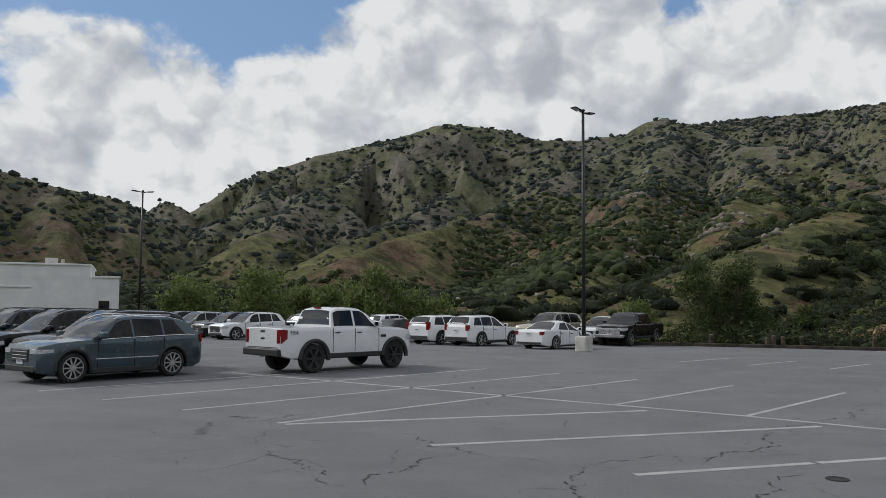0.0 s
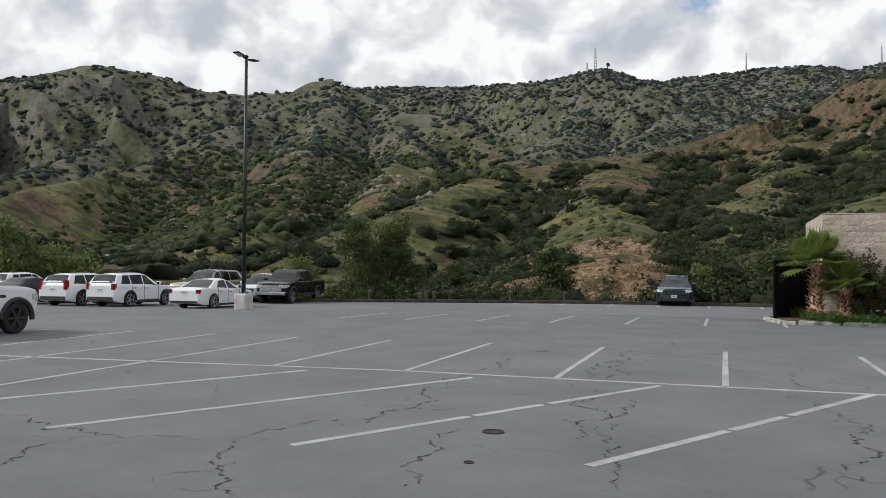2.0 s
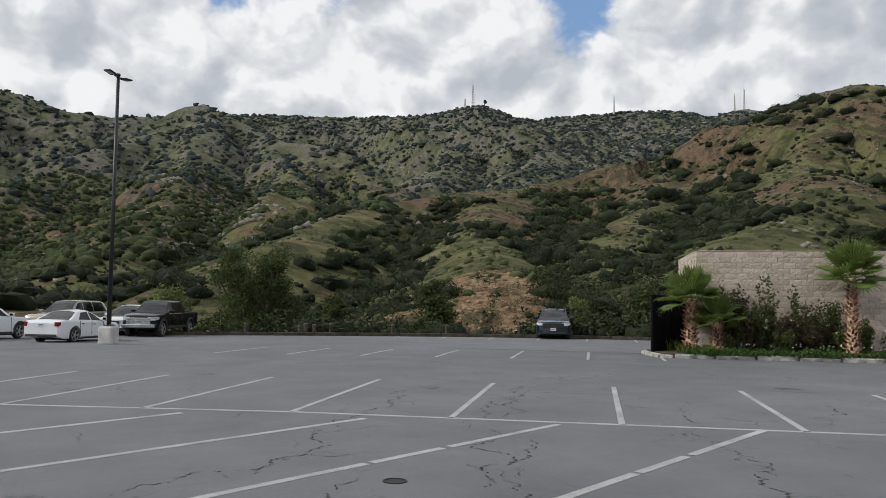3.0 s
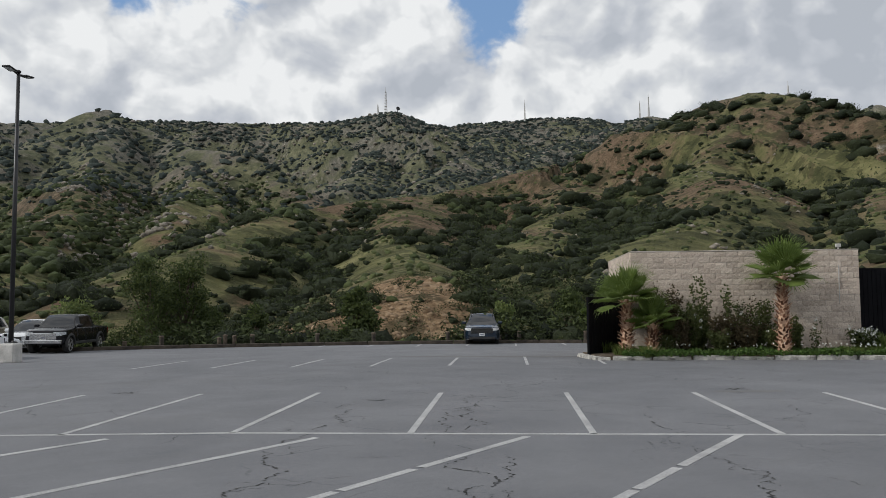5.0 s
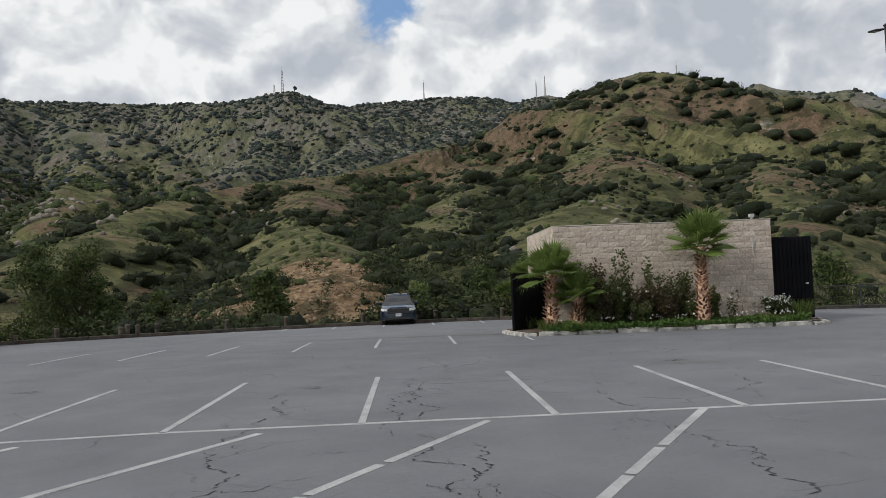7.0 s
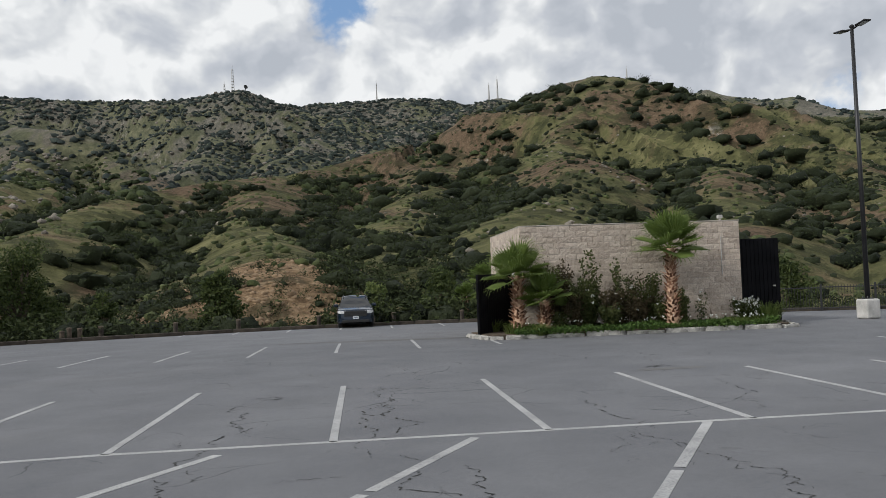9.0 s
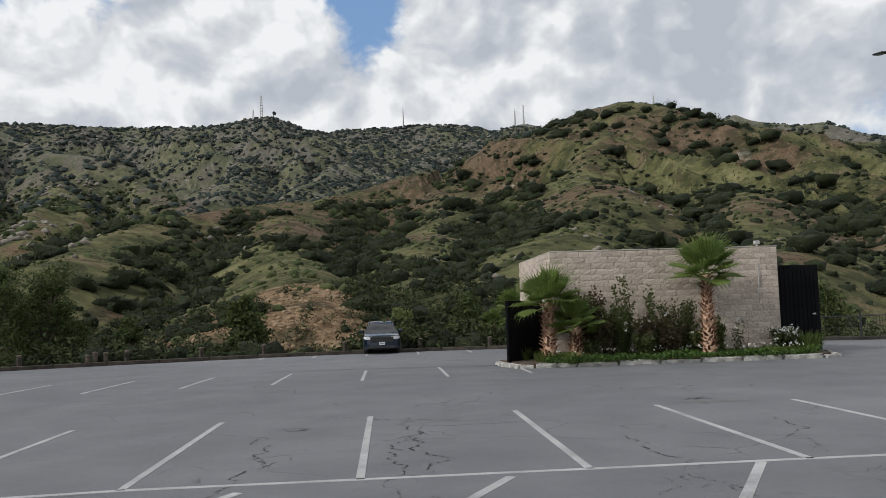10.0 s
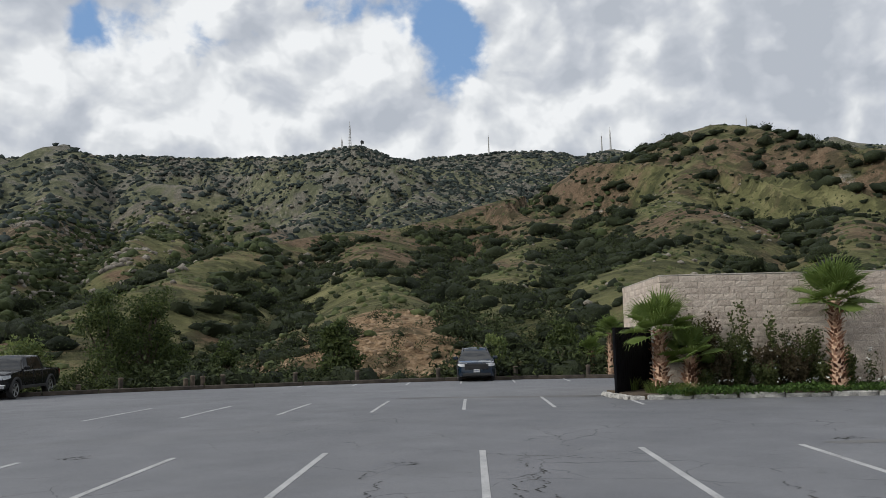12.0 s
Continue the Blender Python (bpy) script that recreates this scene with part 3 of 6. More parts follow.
def sprigs_on(shapes, count, size, seed):
    """Small leaf sprays over given shrub shapes."""
    rng = np.random.RandomState(seed)
    made = []
    for v, _ in shapes:
        c = v[rng.randint(len(v), size=count)] * rng.uniform(0.88, 1.12, (count, 1))
        a, e = rng.randn(count, 3), rng.randn(count, 3)
        a = a / np.linalg.norm(a, axis=1, keepdims=True) * size
        e = e / np.linalg.norm(e, axis=1, keepdims=True) * size * 0.8
        w = np.stack([c - a, c + e, c + a], 1).reshape(-1, 3)
        made.append((w, np.arange(len(w)).reshape(-1, 3)))
    return made


def leafy_shapes(count, flakes, seed, flat=0.75, size=0.2):
    """Shrub crowns: loose sprigs over a lumpy shell, with gaps."""
    rng = np.random.RandomState(seed)
    made = []
    for _ in range(count):
        lumps = rng.randn(7, 3) * (0.45, 0.45, 0.28)
        vs = []
        for i in range(flakes):
            d = rng.randn(3)
            d /= np.linalg.norm(d)
            c = lumps[i % 7] + d * rng.uniform(0.35, 0.62)
            a, e = rng.randn(3), rng.randn(3)
            a, e = a / np.linalg.norm(a) * size, e / np.linalg.norm(e) * size * 0.8
            vs += [c - a, c + e, c + a]
        v = np.array(vs)
        v[:, 2] = v[:, 2] * flat + 0.42
        made.append((v, np.arange(len(v)).reshape(-1, 3)))
    return made


def hollow(x, y, reach=20.0):
    """Positive where the land is hollow (gullies), negative on crests, from -1 to 1."""
    round_about = sum(land(x + reach * a, y + reach * c) for a, c in ((1, 0), (-1, 0), (0, 1), (0, -1))) / 4
    return np.tanh((round_about - land(x, y)) / (0.14 * reach))


def scatter(count, az0, az1, r0, r1, seed, patch, least, power=1.6, damp=0.75):
    """Places on the slopes: in patches, thick in the gullies and thin along the crests."""
    rng = np.random.RandomState(seed)
    az, u = rng.uniform(az0, az1, count * 3), rng.rand(count * 3)
    r = r0 + (r1 - r0) * u ** (1 / power)
    x, y = EYE.x + r * np.sin(np.radians(az)), EYE.y + r * np.cos(np.radians(az))
    like = gradient_noise(x / patch, y / patch, seed + 1) + 0.5 * gradient_noise(x / patch * 3, y / patch * 3, seed + 2) + damp * hollow(x, y)
    keep = (like > least) & (r > edge_r(az) + 9)
    x, y = x[keep][:count], y[keep][:count]
    return np.stack([x, y, land(x, y) - np.interp(np.hypot(x, y), [100, 700], [0.05, 0.7])], -1), rng


tiny_shapes = [(v, f[(v[f][:, :, 2] > 0.12).any(1)]) for v, f in bushy_shapes(1, 8, 5)]
small_shapes = bushy_shapes(2, 8, 6)
shrub_shapes = bushy_shapes(2, 8, 7, 0.74, 13)
spray_shapes = sprigs_on(bushy_shapes(3, 8, 7, 0.74, 13), 400, 0.10, 8)
pos, rng = scatter(36000, -42, 47, 360, 1090, 21, 60, -0.85, damp=0.6)
many("far_scrub", tiny_shapes, pos, 0.9 + 2.6 * rng.rand(len(pos)) ** 1.8, scrub_hazed, "dark scrub dotted over the far mountainsides", "scrub", 1)
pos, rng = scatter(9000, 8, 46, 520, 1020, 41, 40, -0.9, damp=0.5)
many("ridge_scrub", tiny_shapes, pos, 0.9 + 2.4 * rng.rand(len(pos)) ** 1.5, scrub_hazed, "dark scrub dotted below the mountain crest", "scrub", 14)
pos, rng = scatter(8000, -32, 46, 84, 470, 22, 34, -0.15, damp=0.7)
size = 0.5 + 1.9 * rng.rand(len(pos)) ** 1.6
near_by = np.hypot(pos[:, 0], pos[:, 1]) < 240
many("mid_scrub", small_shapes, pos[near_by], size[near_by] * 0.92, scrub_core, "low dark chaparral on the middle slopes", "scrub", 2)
many("upper_scrub", tiny_shapes, pos[~near_by], size[~near_by], scrub_near, "low dark chaparral higher on the slopes", "scrub", 2)
many("mid_scrub_spray", sprigs_on(small_shapes, 60, 0.15, 19), pos[near_by], size[near_by], scrub_near, "loose twiggy growth of low chaparral", "scrub", 2)
pos, rng = scatter(6500, 2, 80, 66, 420, 23, 22, -0.3, damp=-0.3)
many("sage_scrub", tiny_shapes, pos, rng.uniform(0.25, 0.85, len(pos)), sage_mat, "low grey-green sage bushes on the near slopes", "scrub", 3)
pos, rng = scatter(3200, 47, 78, 520, 760, 51, 40, -0.6, damp=0.5)
many("hilltop_scrub", tiny_shapes, pos, 0.8 + 2.2 * rng.rand(len(pos)) ** 1.7, scrub_hazed, "dark scrub dotted over the hills behind", "scrub", 17)
pos, rng = scatter(4800, -6, 22, 150, 480, 53, 34, -0.6, damp=0.6)
many("spur_scrub", tiny_shapes, pos, 0.7 + 2.0 * rng.rand(len(pos)) ** 1.6, scrub_near, "dark scrub thick on the flanks of the spur", "scrub", 18)
pos, rng = scatter(6500, 38, 82, 80, 450, 27, 26, -0.3, damp=0.3)
many("slope_scrub", tiny_shapes, pos, 0.3 + 1.2 * rng.rand(len(pos)) ** 2, scrub_core, "small dark bushes dotted over the grassy hill", "scrub", 13)
pos, rng = scatter(620, 6, 46, 68, 320, 24, 42, 0.0)
size = (1.0 + 3.0 * rng.rand(len(pos)) ** 1.6) * np.interp(np.hypot(pos[:, 0], pos[:, 1]), [75, 180], [0.5, 1.0])
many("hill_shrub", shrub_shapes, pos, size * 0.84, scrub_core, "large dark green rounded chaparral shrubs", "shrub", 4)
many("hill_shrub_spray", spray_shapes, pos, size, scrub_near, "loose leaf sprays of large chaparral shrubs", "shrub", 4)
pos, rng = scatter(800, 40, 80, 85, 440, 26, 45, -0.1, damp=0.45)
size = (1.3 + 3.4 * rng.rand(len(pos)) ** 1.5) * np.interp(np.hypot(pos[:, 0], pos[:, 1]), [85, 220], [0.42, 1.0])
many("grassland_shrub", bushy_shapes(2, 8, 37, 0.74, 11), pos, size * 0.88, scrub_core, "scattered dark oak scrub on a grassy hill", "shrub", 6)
many("grassland_shrub_spray", sprigs_on(bushy_shapes(3, 8, 37, 0.74, 11), 300, 0.09, 38), pos, size, scrub_near, "loose leaf sprays of oak scrub on grass", "shrub", 6)
rock_shapes = clump_shapes(1, 6, 0.5, 12, 0.6)
pos, rng = scatter(1900, -6, 26, 140, 430, 31, 30, 0.05, damp=0.3)
many("boulder_field", rock_shapes, pos, 0.2 + 1.1 * rng.rand(len(pos)) ** 2.2, rock_mat, "pale boulders strewn over the slope", "boulders", 8)
pos, rng = scatter(1800, 4, 19, 200, 500, 45, 24, 0.2, damp=0.2)
many("rock_face", rock_shapes, pos, 0.3 + 1.5 * rng.rand(len(pos)) ** 2.4, rock_mat, "broken pale rock faces on the flank of the spur", "rocks", 15)
pos, rng = scatter(4200, 10, 47, 540, 1040, 47, 28, -0.05, damp=-0.2)
many("ridge_rocks", rock_shapes, pos, 0.5 + 1.9 * rng.rand(len(pos)) ** 1.6, rock_mat, "pale rocks strewn under the mountain crest", "rocks", 16)
pos, rng = scatter(420, 36, 76, 100, 330, 33, 22, 0.25, damp=0.0)
many("outcrop", rock_shapes, pos, rng.uniform(0.2, 0.7, len(pos)), rock_mat, "pale rock outcrops among grass and scrub", "boulders", 9)
rng = np.random.RandomState(35)
az, r = rng.normal(28.2, 2.4, 240), rng.uniform(60, 84, 240)
x, y = EYE.x + r * np.sin(np.radians(az)), EYE.y + r * np.cos(np.radians(az))
many("cliff_rocks", rock_shapes, np.stack([x, y, land(x, y) - 0.15], -1), rng.uniform(0.1, 0.42, 240), cliff_mat, "broken ochre rock at the foot of the hill", "cliff", 10)


# ---------------------------------------------------------------- the lot
def lot_sheet():
    az = np.arange(-180, 180, 2.0)
    fr = np.concatenate([[0.02], np.linspace(0.08, 1.0, 26)])
    vs = []
    for a in az:
        e = float(edge_r(a))
        for k in fr:
            x, y = spot(a, e * k)
            vs.append((x, y, ground_z(x, y)))
    n = len(fr)
    m = len(az)
    fs = [(((i + 1) % m) * n + j, ((i + 1) % m) * n + j + 1, i * n + j + 1, i * n + j) for i in range(m) for j in range(n - 1)]
    fs.append([i * n for i in range(m)][::-1])
    ob = part_np("parking_lot", vs, fs, asphalt)
    tagged(ob, "worn pale grey asphalt parking lot with cracks", "parking lot", kind="structure")
    return ob


lot = lot_sheet()
U = Vector((0.8165, -0.577, 0))
D = Vector((0.582, 0.813, 0))


def stripe(p, q, width=0.11):
    """A painted bar from p to q, laid on the asphalt."""
    p, q = Vector((p[0], p[1], 0)), Vector((q[0], q[1], 0))
    side = (q - p).normalized().cross(Vector((0, 0, 1))) * width / 2
    n = max(1, int((q - p).length / 2.0))
    bm = bmesh.new()
    rows = []
    for i in range(n + 1):
        c = p + (q - p) * i / n
        rows.append([bm.verts.new((*(c + k * side).to_2d(), ground_z(c.x, c.y) + h)) for k, h in ((-1, 0.001), (-0.96, 0.006), (0.96, 0.006), (1, 0.001))])
    for a, c in zip(rows, rows[1:]):
        for k in range(3):
            bm.faces.new((a[k], a[k + 1], c[k + 1], c[k]))
    ob = part("stall_line", bm, line_mat)
    return tagged(ob, "worn white painted parking stall line", "road marking", "parking lines", "structure")


J = Vector((3.68, 13.13, 0))
UL = Vector((0.866, -0.5, 0))
stripe(J - UL * 14.5, J)
stripe(J, J + U * 9.0)
stripe(J + U * 9.0, J + U * 26)
for k in range(-5, 9):
    c = J + (U * 2.76 if k > 0 else UL * 2.62) * k
    stripe(c if k > -2 else c - D * 6.1, c + D * (5.85 if k > -3 else 6.3))
NEAR = Vector((0.906, 0.424, 0))
for k in range(0, 7):
    c = Vector((1.95, 13.60, 0)) + Vector((2.64, -1.64, 0)) * k
    breaks = [(0, 6.85)] if k < 2 else [(0, 2.6), (2.68, 4.0), (4.14, 6.85)] if k < 5 else [(0, 3.4), (3.55, 6.85)]
    for s0, s1 in breaks:
        stripe(c - NEAR * (6.85 - s0), c - NEAR * (6.85 - s1), 0.13)
for k in range(-1, 6):
    c = Vector((7.17, 27.08, 0)) + Vector((2.23, -1.25, 0)) * k
    stripe(c, c + D * 4.7, 0.10)
for k in range(-3, 5):
    c = Vector((24.0, 38.1, 0)) + U * 2.7 * k
    stripe(c, c + D * 4.6, 0.10)
for k in range(0, 3):
    c = Vector((22.0, 8.5, 0)) + Vector((2.4, -1.2, 0)) * k
    stripe(c, c + D * 4.5, 0.10)
for k in range(0, 3):
    c = Vector((-14.5, 33.0, 0)) + Vector((2.3, -1.5, 0)) * k
    stripe(c, c + D * 5.0, 0.10)


def crack(p, q, seed, width=0.022):
    """A jagged, broken crack between two places."""
    rng = random.Random(seed)
    p, q = Vector((*p, 0)), Vector((*p, 0)).lerp(Vector((*q, 0)), 0.85)
    way = (q - p).normalized()
    side = way.cross(Vector((0, 0, 1)))
    n = max(4, int((q - p).length / 0.04))
    off, drift, rows = 0.0, 0.0, []
    bm = bmesh.new()
    for i in range(n + 1):
        drift = drift * 0.55 + rng.uniform(-0.045, 0.045)
        off += drift
        off *= 0.96
        w = width * rng.uniform(0.15, 1.1) * (0.35 + 0.65 * math.sin(math.pi * min(max(i / n, 0.04), 0.96)))
        c = p + (q - p) * (i / n) + side * (off + rng.uniform(-0.03, 0.03))
        z = ground_z(c.x, c.y) + 0.0045
        rows.append((bm.verts.new((c.x - side.x * w, c.y - side.y * w, z)), bm.verts.new((c.x + side.x * w, c.y + side.y * w, z))))
    for i, (a, c) in enumerate(zip(rows, rows[1:])):
        if rng.random() > 0.10 and math.sin(i * 0.37 + seed) > -0.88:
            bm.faces.new((a[0], a[1], c[1], c[0]))
    ob = part("crack", bm, crack_mat)
    tagged(ob, "dark jagged crack in the asphalt", "crack", "asphalt cracks", "structure")


CRACKS = [((0.28, 7.93), (0.35, 5.6)), ((-1.16, 8.41), (-1.9, 6.6)), ((3.02, 7.98), (2.1, 5.8)), ((5.92, 10.25), (4.95, 7.6)), ((-2.45, 10.14), (-1.0, 8.4)), ((6.06, 9.32), (4.4, 7.2)),
          ((7.96, 7.14), (6.0, 5.0)), ((3.53, 11.59), (2.3, 8.8)), ((6.31, 10.9), (8.33, 13.6)), ((10.43, 11.28), (9.2, 9.3)), ((7.03, 15.9), (4.2, 11.4)), ((9.85, 15.6), (6.2, 11.0)),
          ((0.3, 7.9), (2.6, 9.3)), ((13.98, 10.93), (11.4, 8.8)), ((8.6, 17.5), (10.2, 14.0)), ((-4.2, 9.0), (-2.5, 6.5)), ((12.5, 19.0), (11.0, 15.5)), ((4.9, 7.6), (3.4, 5.4)), ((9.1, 9.2), (7.6, 6.6))]
for i, (p, q) in enumerate(CRACKS):
    long = (p[0] + (q[0] - p[0]) * 1.35, p[1] + (q[1] - p[1]) * 1.35)
    crack(p, long, 40 + i, 0.020 if i < 12 else 0.015)
rng2 = random.Random(9)
for i in range(46):
    x, y, a, l = rng2.uniform(-5, 18), rng2.uniform(6, 24), rng2.uniform(0, 6.28), rng2.uniform(0.5, 1.8)
    crack((x, y), (x + l * math.cos(a), y + l * math.sin(a)), 200 + i, 0.008)
for i, (x, y, l) in enumerate([(15.3, 13.05, 0.75), (7.58, 15.87, 0.5), (3.49, 20.37, 0.7), (-1.49, 17.23, 0.5), (0.34, 17.73, 0.55), (-5.2, 11.27, 0.55)]):
    for j in range(3):
        crack((x - l * 0.55, y - 0.06 + 0.13 * j), (x + l * 0.55, y - 0.16 + 0.14 * j), 300 + 3 * i + j, 0.03)


def sheet_patch(x, y, lx, ly, turn, label):
    """A thin dark sheet with an uneven outline, for a painted shade strip and an asphalt patch."""
    rng = random.Random(int(x * 31 + y * 17))
    bm = bmesh.new()
    ring = []
    for i in range(26):
        a = 2 * math.pi * i / 26
        k = rng.uniform(0.85, 1.12)
        c, s = math.cos(a), math.sin(a)
        px, py = lx * k * math.copysign(abs(c) ** 0.6, c), ly * k * math.copysign(abs(s) ** 0.6, s)
        wx, wy = x + px * math.cos(turn) - py * math.sin(turn), y + px * math.sin(turn) + py * math.cos(turn)
        ring.append(bm.verts.new((wx, wy, ground_z(wx, wy) + 0.0035)))
    bm.faces.new(ring)
    tagged(part("asphalt_patch", bm, patch_mat), label, "asphalt patch", "asphalt patches", "structure")


# the long strip is a band of shade laid down as a dark sheet
sheet_patch(18.8, 26.2, 4.4, 0.42, radians(-47), "long dark strip of shade painted on the asphalt")
sheet_patch(15.0, 12.6, 0.75, 0.2, radians(-30), "small dark asphalt patch")


def cover(x, y, r):
    bm = bmesh.new()
    lathe(bm, [(r, 0.0), (r, 0.012), (r * 0.86, 0.014), (r * 0.84, 0.006), (r * 0.3, 0.006)], 20)
    part_ob = part("utility_cover", bm, crack_mat, m=Matrix.Translation((x, y, ground_z(x, y))))
    tagged(part_ob, "small round dark iron utility cover in asphalt", "utility cover", "utility covers")


cover(3.34, 7.53, 0.13)
cover(2.6, 6.2, 0.05)


# ---------------------------------------------------------------- the far edge: kerb log, posts, fence
def edge_beam(a0, a1):
    (x0, y0), (x1, y1) = spot(a0, edge_r(a0)), spot(a1, edge_r(a1))
    length = math.hypot(x1 - x0, y1 - y0)
    bm = boxed(0.02, -0.1, 0, length - 0.02, 0.1, 0.2, bevel=0.03)
    ob = part("edge_beam", bm, timber, m=along(x0, y0, x1, y1, ground_z(x0, y0) - 0.01))
    tagged(ob, "dark timber edging beam along the lot", "edging", "edging beams")


for k in range(-12, 26):
    edge_beam(5 + 3.0 * k, 8 + 3.0 * k)


def edge_post(az, h, pale=False):
    x, y = spot(az, edge_r(az) + 0.35)
    post = thing("edge_post", Matrix.Translation((x, y, ground_z(x, y) - 0.05)), "short pale wooden post" if pale else "short dark wooden bollard post by the edging", "bollard", "edge posts")
    bm = bmesh.new()
    rod(bm, (0, 0, 0), (0, 0, h * 0.86), 0.12, 0.115, 12)
    part("post", bm, bark if pale else timber, post)
    bm = bmesh.new()
    lathe(bm, [(0.125, h * 0.86), (0.135, h * 0.9), (0.13, h * 0.97), (0.06, h)], 12)
    part("cap", bm, bark, post, "weathered cap")


for az in (12.2, 18.1, 22.5, 26.4, 31.6, 36.6, 41.2, 43.2):
    edge_post(az, 0.75)
for az, h in ((15.9, 0.6), (16.3, 0.75), (16.9, 0.7), (35.2, 0.5), (9.9, 0.5)):
    edge_post(az, h, True)


def iron_fence(a0, a1, h=1.25):
    (x0, y0), (x1, y1) = spot(a0, edge_r(a0) - 0.4), spot(a1, edge_r(a1) - 0.4)
    length = math.hypot(x1 - x0, y1 - y0)
    ob = thing("iron_fence", along(x0, y0, x1, y1, ground_z(x0, y0)), "black iron picket fence at the lot's edge", "fence", "fence runs")
    for z in (0.12, h - 0.1):
        part("rail", boxed(0, -0.02, z, length, 0.02, z + 0.05, bevel=0.006), black_metal, ob)
    for x in (0.0, length):
        part("post", boxed(x - 0.04, -0.04, 0, x + 0.04, 0.04, h + 0.08, bevel=0.008), black_metal, ob)
    n = int(length / 0.13)
    first = None
    for i in range(1, n):
        if first is None:
            first = part("picket", boxed(-0.009, -0.009, 0, 0.009, 0.009, h, bevel=0.002), black_metal, ob, m=Matrix.Translation((length * i / n, 0, 0.03)))
        else:
            o = new("picket", first.data)
            o.parent, o.matrix_local = ob, Matrix.Translation((length * i / n, 0, 0.03))


for k in range(0, 7):
    iron_fence(58 + 3 * k, 60.97 + 3 * k)


# ---------------------------------------------------------------- the block enclosure
TL, TR, BL = (21.55, 22.92), (28.29, 18.22), (25.6, 28.5)
BR = (TR[0] + BL[0] - TL[0], TR[1] + BL[1] - TL[1])
TOP = 3.86
enclosure = thing("wall_enclosure", Matrix.Translation((0, 0, 0)), "pinkish-grey split-face concrete block enclosure wall", "wall", kind="structure")


def wall_core(p, q):
    length = math.hypot(q[0] - p[0], q[1] - p[1])
    part("core", boxed(0.03, 0.03, -0.1, length - 0.03, 0.17, TOP - 0.02, bevel=0.0), mortar, enclosure, "recessed mortar joints", m=along(*p, *q))
    return length


def split_block(seed, w=0.395, h=0.195):
    """A block with a broken, uneven face towards -y."""
    rng = random.Random(seed)
    bm = bmesh.new()
    cols, rows = 4, 3
    front = [[bm.verts.new((w * i / cols, -0.014 - (rng.uniform(-0.002, 0.005) if 0 < i < cols and 0 < j < rows else -0.006), h * j / rows)) for i in range(cols + 1)] for j in range(rows + 1)]
    back = [[bm.verts.new((w * i / cols, 0.05, h * j / rows)) for i in (0, cols)] for j in (0, rows)]
    for j in range(rows):
        for i in range(cols):
            bm.faces.new((front[j][i], front[j][i + 1], front[j + 1][i + 1], front[j + 1][i]))
    bm.faces.new([back[1][0], *front[rows], back[1][1]])
    bm.faces.new([back[0][1], *front[0][::-1], back[0][0]])
    bm.faces.new([back[0][0], *[front[j][0] for j in range(rows + 1)], back[1][0]])
    bm.faces.new([back[1][1], *[front[j][cols] for j in range(rows, -1, -1)], back[0][1]])
    me = bpy.data.meshes.new("block")
    bm.to_mesh(me)
    bm.free()
    me.materials.append(block_mat)
    return me


def cut_block(w):
    bm = boxed(0, -0.016, 0, w, 0.05, 0.195, bevel=0.006)
    me = bpy.data.meshes.new("block")
    bm.to_mesh(me)
    bm.free()
    me.materials.append(block_mat)
    return me


def wall_blocks(p, q, seed):
    """Courses of blocks in running bond, each a part."""
    length = wall_core(p, q)
    m = along(*p, *q)
    rng = random.Random(seed)
    courses, per = 19, round(length / 0.405)
    pitch = length / per
    shapes, half = [split_block(seed + k, pitch - 0.010) for k in range(6)], cut_block(pitch / 2 - 0.010)
    for c in range(courses):
        z = TOP - 0.204 * (c + 1)
        slots = [(i * pitch, shapes[rng.randrange(6)]) for i in range(per)] if c % 2 else \
            [(0.0, half)] + [((i + 0.5) * pitch, shapes[rng.randrange(6)]) for i in range(per - 1)] + [((per - 0.5) * pitch, half)]
        for x, me in slots:
            o = new("block", me)
            o.parent = enclosure
            o.matrix_local = m @ Matrix.Translation((x + 0.005, rng.uniform(-0.004, 0.004), z))


part("coping", boxed(-0.02, -0.02, TOP, math.dist(TL, TR) + 0.02, 0.21, TOP + 0.035, bevel=0.012), mortar, enclosure, "thin cement cap", m=along(*TL, *TR))
part("coping", boxed(-0.02, -0.02, TOP, math.dist(BL, TL) - 0.21, 0.21, TOP + 0.035, bevel=0.012), mortar, enclosure, "thin cement cap", m=along(*BL, *TL))
wall_core(TR, BR)
wall_core(BR, BL)
part("downpipe", boxed(7.462, -0.06, 1.9, 7.49, -0.025, 3.3, bevel=0.01), concrete, enclosure, "pale thin conduit", m=along(*TL, *TR))
flood = thing("wall_light", along(*TL, *TR) @ Matrix.Translation((7.55, 0.1, TOP + 0.035)), "small pale floodlight on top of the block wall", "floodlight")
part("bracket", boxed(-0.03, -0.03, 0, 0.03, 0.03, 0.08, bevel=0.005), concrete, flood)
part("housing", boxed(-0.09, -0.07, 0.07, 0.09, 0.07, 0.2, bevel=0.02), concrete, flood)


